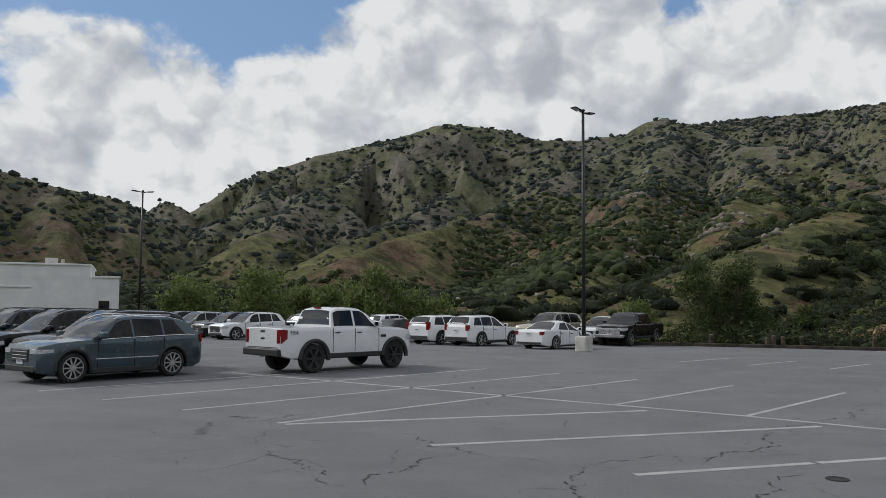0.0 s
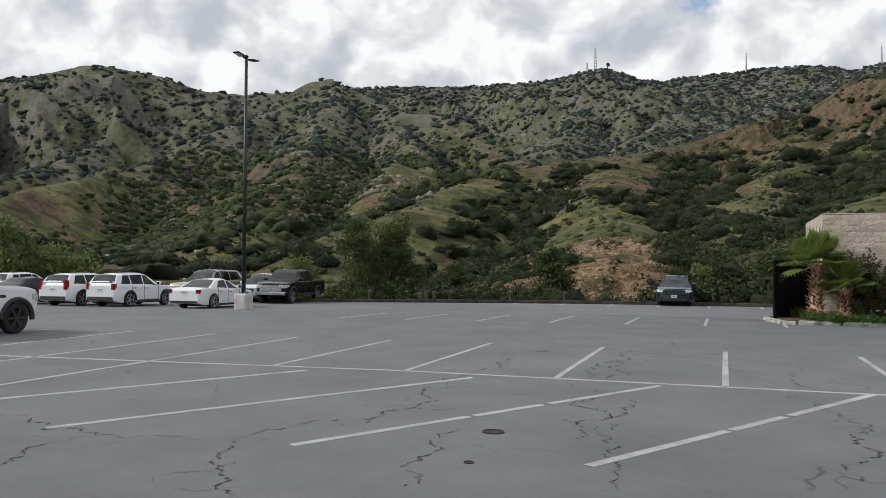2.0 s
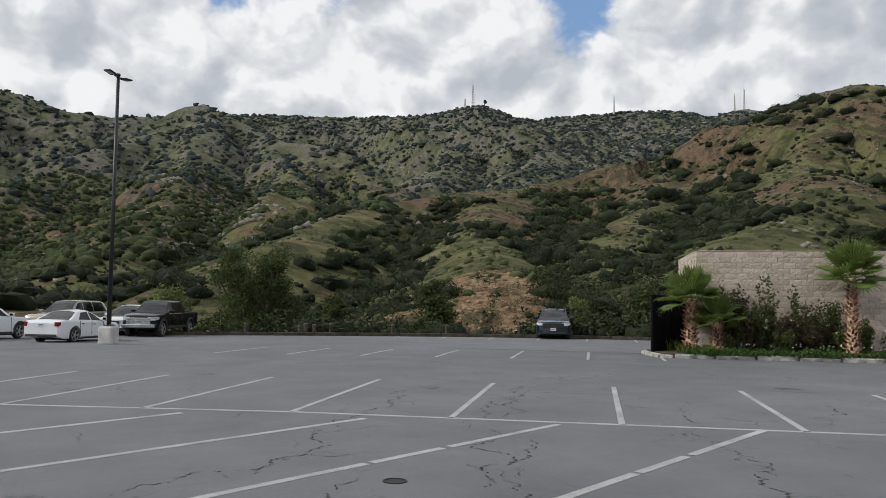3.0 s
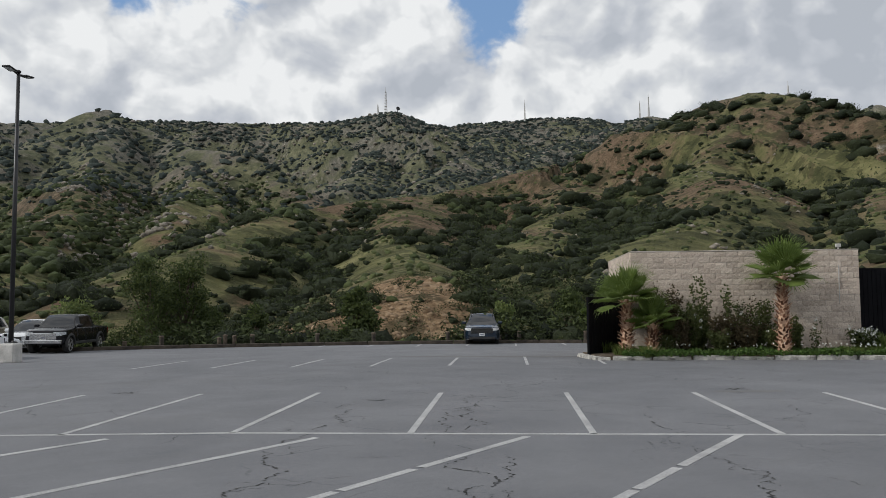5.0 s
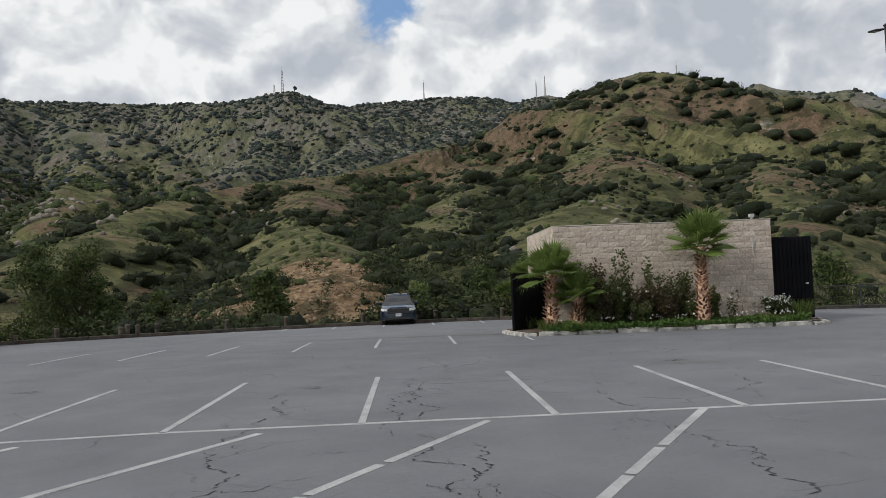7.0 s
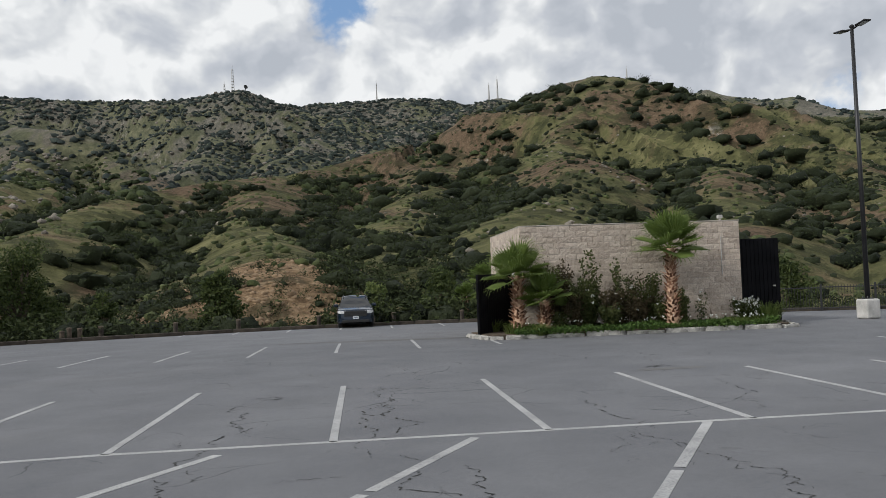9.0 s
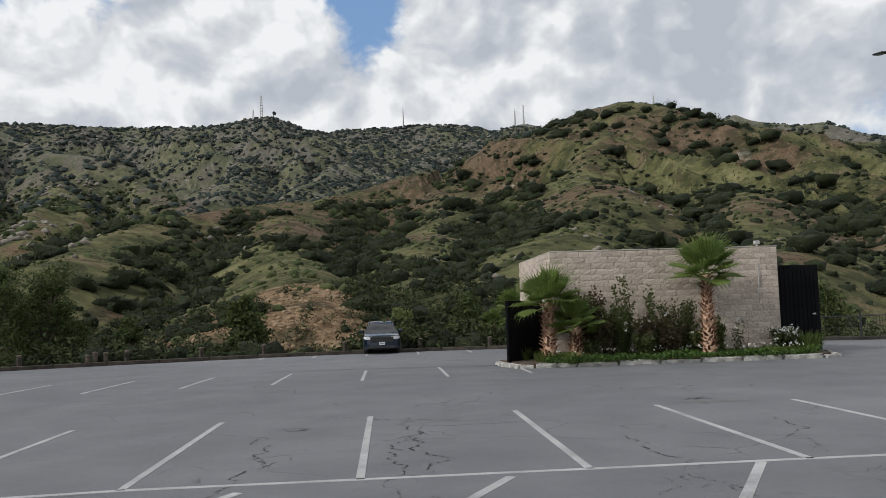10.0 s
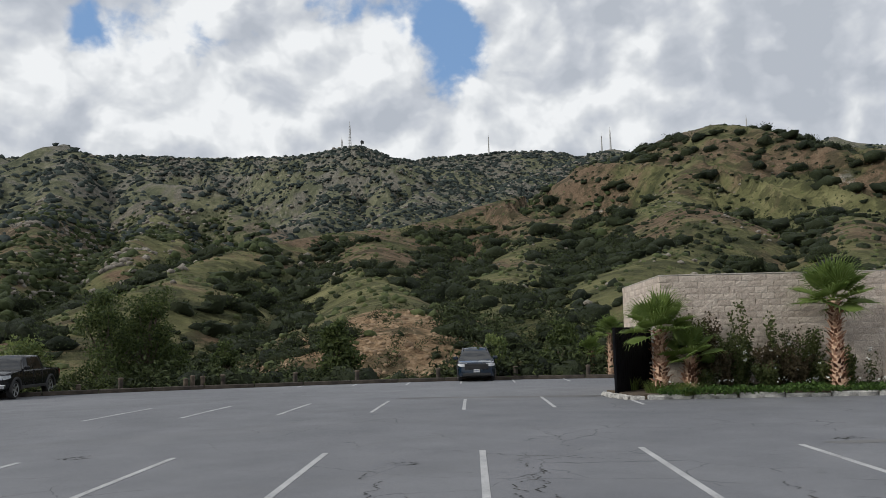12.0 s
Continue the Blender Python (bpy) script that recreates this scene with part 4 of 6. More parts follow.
def gate(px, py, qx, qy, z0, h, label):
    """A steel-framed gate leaf clad with ribbed sheet."""
    length = math.hypot(qx - px, qy - py)
    ob = thing("metal_gate", along(px, py, qx, qy, z0), label, "gate", "enclosure gates")
    for x in (0, length - 0.06):
        part("stile", boxed(x, -0.03, 0, x + 0.06, 0.03, h, bevel=0.006), gate_mat, ob)
    for z in (0.0, h / 2, h - 0.06):
        part("rail", boxed(0.062, -0.03, z, length - 0.062, 0.03, z + 0.06, bevel=0.006), gate_mat, ob)
    part("sheet", boxed(0.062, -0.028, 0.062, length - 0.062, -0.02, h - 0.062, bevel=0.0), gate_mat, ob)
    n = int(length / 0.16)
    for i in range(n):
        w = (length - 0.02) / n
        part("slat", boxed(0.01 + i * w, -0.055, 0.03, 0.01 + (i + 1) * w - 0.018, -0.032, h - 0.03, bevel=0.006), gate_mat, ob)
    part("latch", boxed(length - 0.32, -0.1, h * 0.42, length - 0.2, -0.056, h * 0.42 + 0.06, bevel=0.01), kerb_mat, ob, "pale metal latch")


gate(19.95, 23.55, 22.55, 24.35, 0.06, 2.15, "open black ribbed steel gate leaf standing beside the block wall")
gate(28.75, 18.75, 30.25, 17.75, 0.06, 3.15, "tall black steel gate leaf beside the block wall")
post = part("gate_post", boxed(-0.05, -0.05, 0, 0.05, 0.05, 2.25, bevel=0.01), concrete, m=Matrix.Translation((22.3, 24.0, 0.02)))
tagged(post, "pale steel gate post beside the block wall", "post")

# planter: soil bed and broken kerb
BED = [(19.55, 22.45), (27.55, 16.55), (28.35, 16.55), (29.2, 17.6), (28.3, 18.2), (21.5, 22.95), (21.9, 24.2), (20.6, 24.6)]
bm = bmesh.new()
low, high = [bm.verts.new((x, y, -0.05)) for x, y in BED], [bm.verts.new((x, y, 0.14)) for x, y in BED]
bm.faces.new(high)
for i in range(len(BED)):
    j = (i + 1) % len(BED)
    bm.faces.new((low[i], low[j], high[j], high[i]))
bmesh.ops.recalc_face_normals(bm, faces=bm.faces)
bmesh.ops.triangulate(bm, faces=[f for f in bm.faces if len(f.verts) > 4])
tagged(part("planter_bed", bm, soil_mat), "raised soil bed in front of the block wall", "planter bed", kind="structure")
krng = random.Random(4)
KERB = [(20.35, 24.5), (19.75, 23.4), (19.42, 22.45), (19.75, 22.05), (27.45, 16.35), (28.2, 16.2), (29.0, 16.85), (29.35, 17.6)]
for (ax, ay), (cx, cy) in zip(KERB, KERB[1:]):
    n = max(1, round(math.hypot(cx - ax, cy - ay) / 1.35))
    for i in range(n):
        p0, p1 = Vector((ax + (cx - ax) * i / n, ay + (cy - ay) * i / n)), Vector((ax + (cx - ax) * (i + 1) / n, ay + (cy - ay) * (i + 1) / n))
        length = (p1 - p0).length
        bm = bmesh.new()
        block(bm, 0.012, -0.09, -0.04, length - krng.choice((0.012, 0.02, 0.06)), 0.09, 0.15 + krng.uniform(-0.05, 0.02), bevel=0.045)
        bmesh.ops.subdivide_edges(bm, edges=[e for e in bm.edges if e.calc_length() > 0.3], cuts=5)
        for v in bm.verts:
            v.co += Vector((0, krng.uniform(-1, 1), krng.uniform(-1, 0.4))) * 0.022
        ob = part("kerb_stone", bm, kerb_mat, m=along(p0.x, p0.y, p1.x, p1.y) @ pose(0, 0, 0, krng.uniform(-2, 2), 0, krng.uniform(-1, 1)))
        tagged(ob, "chipped pale concrete kerb stone round the planter", "kerb", "planter kerb")


# ---------------------------------------------------------------- lamp posts
def lamp_post(x, y, z, height, turn, seed=0):
    ob = thing("lamp_post", Matrix.Translation((x, y, z - 0.02)) @ Matrix.Rotation(turn, 4, "Z"), "tall black lamp post with two heads on a concrete base", "lamp post", "lamp posts")
    bm = bmesh.new()
    block(bm, -0.31, -0.31, 0, 0.31, 0.31, 0.76, bevel=0.07)
    part("footing", bm, concrete, ob, "pale concrete footing")
    part("base_plate", boxed(-0.16, -0.16, 0.76, 0.16, 0.16, 0.80, bevel=0.01), black_metal, ob)
    for sx in (-1, 1):
        for sy in (-1, 1):
            bm = bmesh.new()
            rod(bm, (0.12 * sx, 0.12 * sy, 0.8), (0.12 * sx, 0.12 * sy, 0.86), 0.02, 0.02, 8)
            part("bolt", bm, chrome, ob)
    bm = bmesh.new()
    rod(bm, (0, 0, 0.8), (0, 0, height), 0.095, 0.066, 14)
    part("pole", bm, black_metal, ob, smooth=True)
    bm = bmesh.new()
    lathe(bm, [(0.09, height), (0.1, height + 0.05), (0.05, height + 0.1)], 14)
    part("cap", bm, black_metal, ob)
    for s in (-1, 1):
        bm = bmesh.new()
        rod(bm, (0.05 * s, 0, height - 0.08), (0.32 * s, 0, height - 0.03), 0.04, 0.035, 8)
        arm = part("arm", bm, black_metal, ob)
        m = Matrix.Translation((0.32 * s, 0, height - 0.03)) @ Matrix.Rotation(radians(-6) * s, 4, "Y")
        bm = bmesh.new()
        block(bm, min(0, 0.55 * s), -0.16, -0.035, max(0, 0.55 * s), 0.16, 0.035, bevel=0.03, m=m)
        head = part("lamp_head", bm, black_metal, ob)
        bm = bmesh.new()
        block(bm, min(0.1 * s, 0.5 * s), -0.12, -0.045, max(0.1 * s, 0.5 * s), 0.12, -0.036, bevel=0.003, m=m)
        part("lens", bm, lamp_clear, head, "pale flat lens")


lamp_post(2.0, 36.2, ground_z(2.0, 36.2), 11.35, radians(55))
lamp_post(33.3, 15.8, 0.02, 11.35, radians(62))
lamp_post(-31.9, 60.0, -0.25, 11.3, radians(40))

# ---------------------------------------------------------------- white building
bx, by = -37.9, 67.9
b_turn = radians(28)
house = thing("white_building", Matrix.Translation((bx, by, -0.8)) @ Matrix.Rotation(b_turn, 4, "Z"), "low white stucco building with a stepped parapet", "building")
part("wall", boxed(-34, 0.0, 0, 0, 14, 5.05, bevel=0.0), stucco, house)
part("wall", boxed(-34, -0.02, 5.05, -2.45, 13.9, 6.1, bevel=0.0), stucco, house, "raised white parapet")
part("cornice", boxed(-34.1, -0.16, 6.1, -2.3, 14.1, 6.27, bevel=0.04), stucco, house, "white moulded cornice")
part("cornice", boxed(-2.28, -0.14, 5.05, 0.14, 14.1, 5.2, bevel=0.04), stucco, house, "white moulded cornice")
part("string_course", boxed(-34, -0.1, 4.1, -7.2, -0.021, 4.28, bevel=0.03), stucco, house, "white moulding band")
win = part("window", boxed(-1.65, -0.05, 1.9, -0.75, -0.002, 3.0, bevel=0.01), trim_mat, house, "small dark window")
part("pane", boxed(-1.58, -0.06, 1.98, -0.82, -0.051, 2.92, bevel=0.002), glass_dark, win)
part("wall_lamp", boxed(-6.5, -0.2, 0.9 + 1.0, -6.2, -0.03, 2.3, bevel=0.03), trim_mat, house, "dark wall lamp")
unit = part("roof_unit", boxed(-6.3, 2.0, 6.27, -5.3, 3.0, 6.85, bevel=0.06), concrete, house, "grey rooftop unit")
part("vent", boxed(-5.0, 2.2, 6.27, -4.7, 2.5, 6.75, bevel=0.05), concrete, house)

# white utility cabinet and barrier beyond the fence line
kx, ky = spot(70.3, 44.0)
cab = thing("utility_cabinet", Matrix.Translation((kx, ky, 0.0)) @ Matrix.Rotation(radians(15), 4, "Z"), "white utility cabinet with a shallow roof", "cabinet")
part("body", boxed(-0.9, -0.6, 0, 0.9, 0.6, 1.5, bevel=0.03), stucco, cab)
part("roof", boxed(-0.98, -0.68, 1.5, 0.98, 0.68, 1.6, bevel=0.03), stucco, cab)
kx, ky = spot(68.9, 42.5)
rail = thing("pipe_barrier", Matrix.Translation((kx, ky, 0.0)) @ Matrix.Rotation(radians(-25), 4, "Z"), "low black pipe barrier", "barrier")
for x in (-0.9, 0.9):
    bm = bmesh.new()
    rod(bm, (x, 0, 0), (x, 0, 0.85), 0.06, 0.06, 10)
    part("post", bm, black_metal, rail)
bm = bmesh.new()
rod(bm, (-1.3, 0, 0.78), (1.3, 0, 0.78), 0.05, 0.05, 10)
part("bar", bm, black_metal, rail)


# ---------------------------------------------------------------- masts on the skyline
def mast(az, r, h, w, label):
    x, y = spot(az, r)
    z = float(land(np.array([x]), np.array([y]))[0]) - 1
    ob = thing("radio_mast", Matrix.Translation((x, y, z)), label, "radio mast", "skyline masts")
    for sx, sy in ((-1, -1), (1, -1), (0, 1)):
        bm = bmesh.new()
        rod(bm, (sx * w, sy * w, 0), (sx * w * 0.45, sy * w * 0.45, h), 0.42, 0.30, 5)
        part("leg", bm, concrete, ob)
    for k in range(int(h / 3)):
        t = (k + 0.7) * 3 / h
        s = w * (1 - 0.55 * t)
        bm = bmesh.new()
        block(bm, -s, -s, 3 * k + 2, s, s * 0.9, 3 * k + 2.3)
        part("brace", bm, concrete, ob)
    bm = bmesh.new()
    rod(bm, (0, 0, h), (0, 0, h * 1.2), 0.22, 0.14, 5)
    part("whip", bm, concrete, ob)


mast(27.15, 858, 24, 1.3, "thin lattice radio mast on the ridge")
mast(26.6, 858, 11, 0.9, "short lattice radio mast on the ridge")
mast(37.0, 952, 22, 0.5, "thin lattice radio mast on the ridge")
mast(44.9, 1068, 21, 0.7, "thin lattice radio mast on the ridge")
mast(45.5, 1078, 26, 0.8, "thin lattice radio mast on the ridge")
mast(54.4, 722, 20, 0.4, "thin radio mast behind the hill")
x, y = spot(28.0, 866)
dish = thing("dish_tower", Matrix.Translation((x, y, float(land(np.array([x]), np.array([y]))[0]) - 1)), "short tower with a round dark dish", "dish tower")
bm = bmesh.new()
rod(bm, (0, 0, 0), (0, 0, 7), 0.5, 0.4, 8)
part("pole", bm, trim_mat, dish)
bm = bmesh.new()
lathe(bm, [(0.3, -0.5), (1.9, 0.2), (2.2, 0.9), (1.9, 0.7), (0.3, 0.1)], 16, Matrix.Translation((0, -0.5, 8)) @ Matrix.Rotation(radians(80), 4, "X"))
part("dish", bm, trim_mat, dish)


# ---------------------------------------------------------------- vehicles
def curve(points, x):
    """Smooth line through (x, value) points."""
    xs = [p[0] for p in points]
    if x <= xs[0]:
        return points[0][1]
    for (xa, va), (xb, vb) in zip(points, points[1:]):
        if x <= xb:
            t = (x - xa) / (xb - xa)
            t = t * t * (3 - 2 * t) * 0.5 + t * 0.5
            return va + (vb - va) * t
    return points[-1][1]


class Shape:
    """A vehicle's measures: x ahead from the middle of the wheelbase, y to its left, z up."""

    def __init__(self, front, back, width, base, wheel, sill, shoulder, roof, tumble=0.76, arch=0.07, bed=None):
        self.front, self.back, self.half, self.base, self.wheel, self.sill = front, back, width / 2, base, wheel, sill
        self.shoulder, self.roof, self.tumble, self.arch, self.bed = shoulder, roof, tumble, arch, bed

    def half_at(self, x):
        a = max(0.0, (x - (self.front - 0.55)) / 0.55)
        c = max(0.0, ((self.back + 0.45) - x) / 0.45)
        return self.half * (1 - 0.17 * a * a - 0.10 * c * c)

    def floor_at(self, x):
        a = max(0.0, (x - (self.front - 0.35)) / 0.35)
        c = max(0.0, ((self.back + 0.35) - x) / 0.35)
        return self.sill + 0.06 * a + 0.10 * c

    def arch_at(self, x):
        z, rad = 0.0, self.wheel + self.arch
        for c in (self.base / 2, -self.base / 2):
            if abs(x - c) < rad:
                z = max(z, self.wheel + math.sqrt(rad * rad - (x - c) ** 2))
        return z

    def top_at(self, x):
        return curve(self.shoulder, x)

    def roof_at(self, x):
        return curve(self.roof, x)

    def side(self, x, v):
        """Place on the glasshouse's side: v runs from the shoulder to the roof edge."""
        w, z0, z1 = self.half_at(x), self.top_at(x) - 0.01, self.roof_at(x)
        up = max(0.0, z1 - z0)
        lean = self.half * (1 - self.tumble) * min(1.0, up / 0.5)
        return w * 0.955 - lean * v, z0 + (up - 0.05 * min(1, up / 0.3)) * v

    def lid(self, x, s):
        """Place on the glasshouse's top: s runs from the middle to the roof edge."""
        y, z = self.side(x, 1.0)
        return y * s, z + 0.05 * min(1, (self.roof_at(x) - self.top_at(x)) / 0.3) * (1 - s ** 3)


def stations(s):
    marks = list(np.linspace(s.back + 0.09, s.front - 0.09, 40)) + [s.back, s.back + 0.03, s.front - 0.03, s.front]
    rad = s.wheel + s.arch
    for c in (s.base / 2, -s.base / 2):
        marks += [c + rad * k for k in (-1.001, -0.985, -0.93, -0.8, -0.6, -0.3, 0, 0.3, 0.6, 0.8, 0.93, 0.985, 1.001)]
    return sorted(set(round(float(m), 4) for m in marks))


def body_mesh(s):
    bm = bmesh.new()
    rows = []
    for x in stations(s):
        w, lo, hi, arch = s.half_at(x), s.floor_at(x), s.top_at(x), s.arch_at(x)
        tip = 0.0
        if x > s.front - 0.031 or x < s.back + 0.031:
            tip = 1.0 if x in (round(s.front, 4), round(s.back, 4)) else 0.45
        mid = lo + (hi - lo) * 0.5
        hi2, lo2, w2 = hi - 0.05 * tip, lo + 0.05 * tip, w * (1 - 0.025 * tip)
        lift = lambda z: max(z, arch)
        if s.bed and s.bed[0] < x < s.bed[1]:
            crown = [(w2 * 0.955, hi2), (w2 * 0.86, hi2), (w2 * 0.84, s.bed[2]), (0, s.bed[2])]
        else:
            crown = [(w2 * 0.955, hi2 - 0.005), (w2 * 0.80, hi2 + 0.012), (w2 * 0.45, hi2 + 0.03), (0, hi2 + 0.036)]
        half = [(0, lo2 + 0.03), (w2 * 0.60, lo2 + 0.03), (w2 * 0.62, lift(lo2)), (w2 * 0.955, lift(lo2)), (w2 * 0.985, lift(lo2 + 0.07)),
                (w2, lift(mid - 0.08)), (w2 * 0.995, lift(mid + 0.12)), (w2 * 0.985, lift(hi2 - 0.10)), (w2 * 0.975, lift(hi2 - 0.03))] + crown
        rows.append([bm.verts.new((x, y, z)) for y, z in half] + [bm.verts.new((x, -y, z)) for y, z in half[-2:0:-1]])
    for a, c in zip(rows, rows[1:]):
        for i in range(len(a)):
            j = (i + 1) % len(a)
            bm.faces.new((a[i], a[j], c[j], c[i]))
    bm.faces.new(rows[0][::-1])
    bm.faces.new(rows[-1])
    # glasshouse
    xs = [x for x in np.linspace(s.roof[0][0], s.roof[-1][0], 34)]
    ring = []
    for x in xs:
        x = float(x)
        pts = [(s.side(x, 0.0)[0], s.side(x, 0.0)[1] - 0.03)] + [s.side(x, v) for v in (0.25, 0.55, 0.85, 0.96)]
        pts += [s.lid(x, k) for k in (0.97, 0.8, 0.4)]
        top = s.lid(x, 0)
        ring.append([bm.verts.new((x, y, z)) for y, z in pts] + [bm.verts.new((x, 0, top[1]))] + [bm.verts.new((x, -y, z)) for y, z in pts[::-1]])
    for a, c in zip(ring, ring[1:]):
        for i in range(len(a) - 1):
            bm.faces.new((a[i], a[i + 1], c[i + 1], c[i]))
    bm.faces.new(ring[0][::-1])
    bm.faces.new(ring[-1])
    bmesh.ops.recalc_face_normals(bm, faces=bm.faces)
    for e in bm.edges:
        e.smooth = len(e.link_faces) == 2 and e.calc_face_angle() < radians(38)
    return bm


def side_patch(s, x0, x1, v0, v1, hand, out=0.006, slant0=0.0, slant1=0.0):
    """A pane following the glasshouse's side."""
    bm = bmesh.new()
    cols, rows = 8, 4
    grid = []
    for j in range(rows + 1):
        v = v0 + (v1 - v0) * j / rows
        line = []
        for i in range(cols + 1):
            a, c = x0 + slant0 * j / rows, x1 + slant1 * j / rows
            x = a + (c - a) * i / cols
            y, z = s.side(x, v)
            line.append(bm.verts.new((x, hand * (y + out), z)))
        grid.append(line)
    for j in range(rows):
        for i in range(cols):
            bm.faces.new((grid[j][i], grid[j][i + 1], grid[j + 1][i + 1], grid[j + 1][i]))
    bmesh.ops.recalc_face_normals(bm, faces=bm.faces)
    return bm


def lid_patch(s, x0, x1, width, out=0.006):
    bm = bmesh.new()
    grid = []
    for i in range(7):
        x = x0 + (x1 - x0) * i / 6
        grid.append([bm.verts.new((x, k * width * s.lid(x, 1)[0], s.lid(x, abs(k * width))[1] + out)) for k in (-1, -0.75, -0.4, 0, 0.4, 0.75, 1)])
    for a, c in zip(grid, grid[1:]):
        for i in range(6):
            bm.faces.new((a[i], a[i + 1], c[i + 1], c[i]))
    return bm


def seam(s, x, z0, z1, hand, width=0.006):
    bm = bmesh.new()
    block(bm, x - width, hand * (s.half_at(x) * 0.985) - 0.02, z0, x + width, hand * (s.half_at(x) * 0.985) + 0.02 + 0.004, z1)
    return bm


def wheel(parent, x, y, r, width, hand, rim_mat, spokes):
    bm = bmesh.new()
    lathe(bm, [(r * 0.45, -width * 0.1), (r * 0.45, -width * 0.02), (r * 0.1, 0.0)], 20)
    hub = part("wheel", bm, trim_mat, parent)
    hub.matrix_local = Matrix.Translation((x, y, r)) @ Matrix.Rotation(radians(-90) * hand, 4, "X")
    h = width / 2
    bm = bmesh.new()
    lathe(bm, [(r * 0.72, -h), (r * 0.90, -h), (r * 0.985, -h * 0.72), (r, -h * 0.3), (r, h * 0.3), (r * 0.985, h * 0.72), (r * 0.90, h), (r * 0.72, h * 0.95), (r * 0.70, 0)], 32, closed=True)
    bmesh.ops.recalc_face_normals(bm, faces=bm.faces)
    part("tyre", bm, rubber, hub, smooth=True)
    bm = bmesh.new()
    lathe(bm, [(r * 0.72, h * 0.9), (r * 0.69, h * 0.96), (r * 0.67, h * 0.35), (r * 0.1, h * 0.25)], 32, open_start=True)
    part("rim_barrel", bm, trim_mat, hub, smooth=True)
    bm = bmesh.new()
    lathe(bm, [(r * 0.735, h * 0.90), (r * 0.725, h * 1.02), (r * 0.675, h * 1.02), (r * 0.66, h * 0.85)], 32, closed=True)
    lathe(bm, [(r * 0.15, h * 0.4), (r * 0.14, h * 0.86), (r * 0.05, h * 0.9)], 14)
    for k in range(spokes):
        m = Matrix.Rotation(2 * math.pi * k / spokes, 4, "Z")
        block(bm, r * 0.09, -r * (0.30 / spokes + 0.018), h * 0.62, r * 0.69, r * (0.30 / spokes + 0.018), h * 0.92, bevel=0.006, m=m)
    bmesh.ops.recalc_face_normals(bm, faces=bm.faces)
    part("rim", bm, rim_mat, hub)


def at_front(s, y0, y1, z0, z1, deep=0.10, out=0.012, bevel=0.02, back=False):
    """A block let into the nose or tail."""
    if back:
        return boxed(s.back - out, y0, z0, s.back + deep, y1, z1, bevel=bevel)
    return boxed(s.front - deep, y0, z0, s.front + out, y1, z1, bevel=bevel)


def corner_lamp(s, hand, z0, z1, back, reach=0.32, inner=0.62, out=0.012):
    """A lamp that wraps a corner of the body."""
    bm = bmesh.new()
    x_end = s.back if back else s.front
    d = 1 if back else -1
    path = []
    for k in range(9):
        t = k / 8
        if t < 0.5:
            path.append((x_end - d * out, hand * s.half_at(x_end) * (inner + (0.97 - inner) * t * 2), -d, 0))
        else:
            x = x_end + d * (0.02 + (t - 0.5) * 2 * reach)
            path.append((x, hand * (s.half_at(x) + out), 0, hand))
    lower = [bm.verts.new((x, y, z0 + (0.35 * (z1 - z0)) * max(0, k - 4) / 4)) for k, (x, y, _, _) in enumerate(path)]
    upper = [bm.verts.new((x, y, z1)) for x, y, _, _ in path]
    low_in = [bm.verts.new((x + d * 0.08 * (k < 5), y - hand * 0.08 * (k >= 4), z0 + (0.35 * (z1 - z0)) * max(0, k - 4) / 4)) for k, (x, y, _, _) in enumerate(path)]
    up_in = [bm.verts.new((x + d * 0.08 * (k < 5), y - hand * 0.08 * (k >= 4), z1)) for k, (x, y, _, _) in enumerate(path)]
    for i in range(8):
        bm.faces.new((lower[i], lower[i + 1], upper[i + 1], upper[i]))
        bm.faces.new((upper[i], upper[i + 1], up_in[i + 1], up_in[i]))
        bm.faces.new((lower[i + 1], lower[i], low_in[i], low_in[i + 1]))
    bm.faces.new((lower[0], upper[0], up_in[0], low_in[0]))
    bm.faces.new((lower[8], low_in[8], up_in[8], upper[8]))
    bmesh.ops.recalc_face_normals(bm, faces=bm.faces)
    return bm


def plate(parent, s, z, back):
    x = s.back - 0.02 if back else s.front + 0.02
    d = -1 if back else 1
    p = part("number_plate", boxed(min(x, x - d * 0.05), -0.155, z, max(x, x - d * 0.05), 0.155, z + 0.155, bevel=0.006), plate_mat, parent, "white number plate")
    part("plate_bar", boxed(min(x, x + d * 0.002), -0.12, z + 0.05, max(x, x + d * 0.002), 0.12, z + 0.11, bevel=0.0), plate_bar, p)


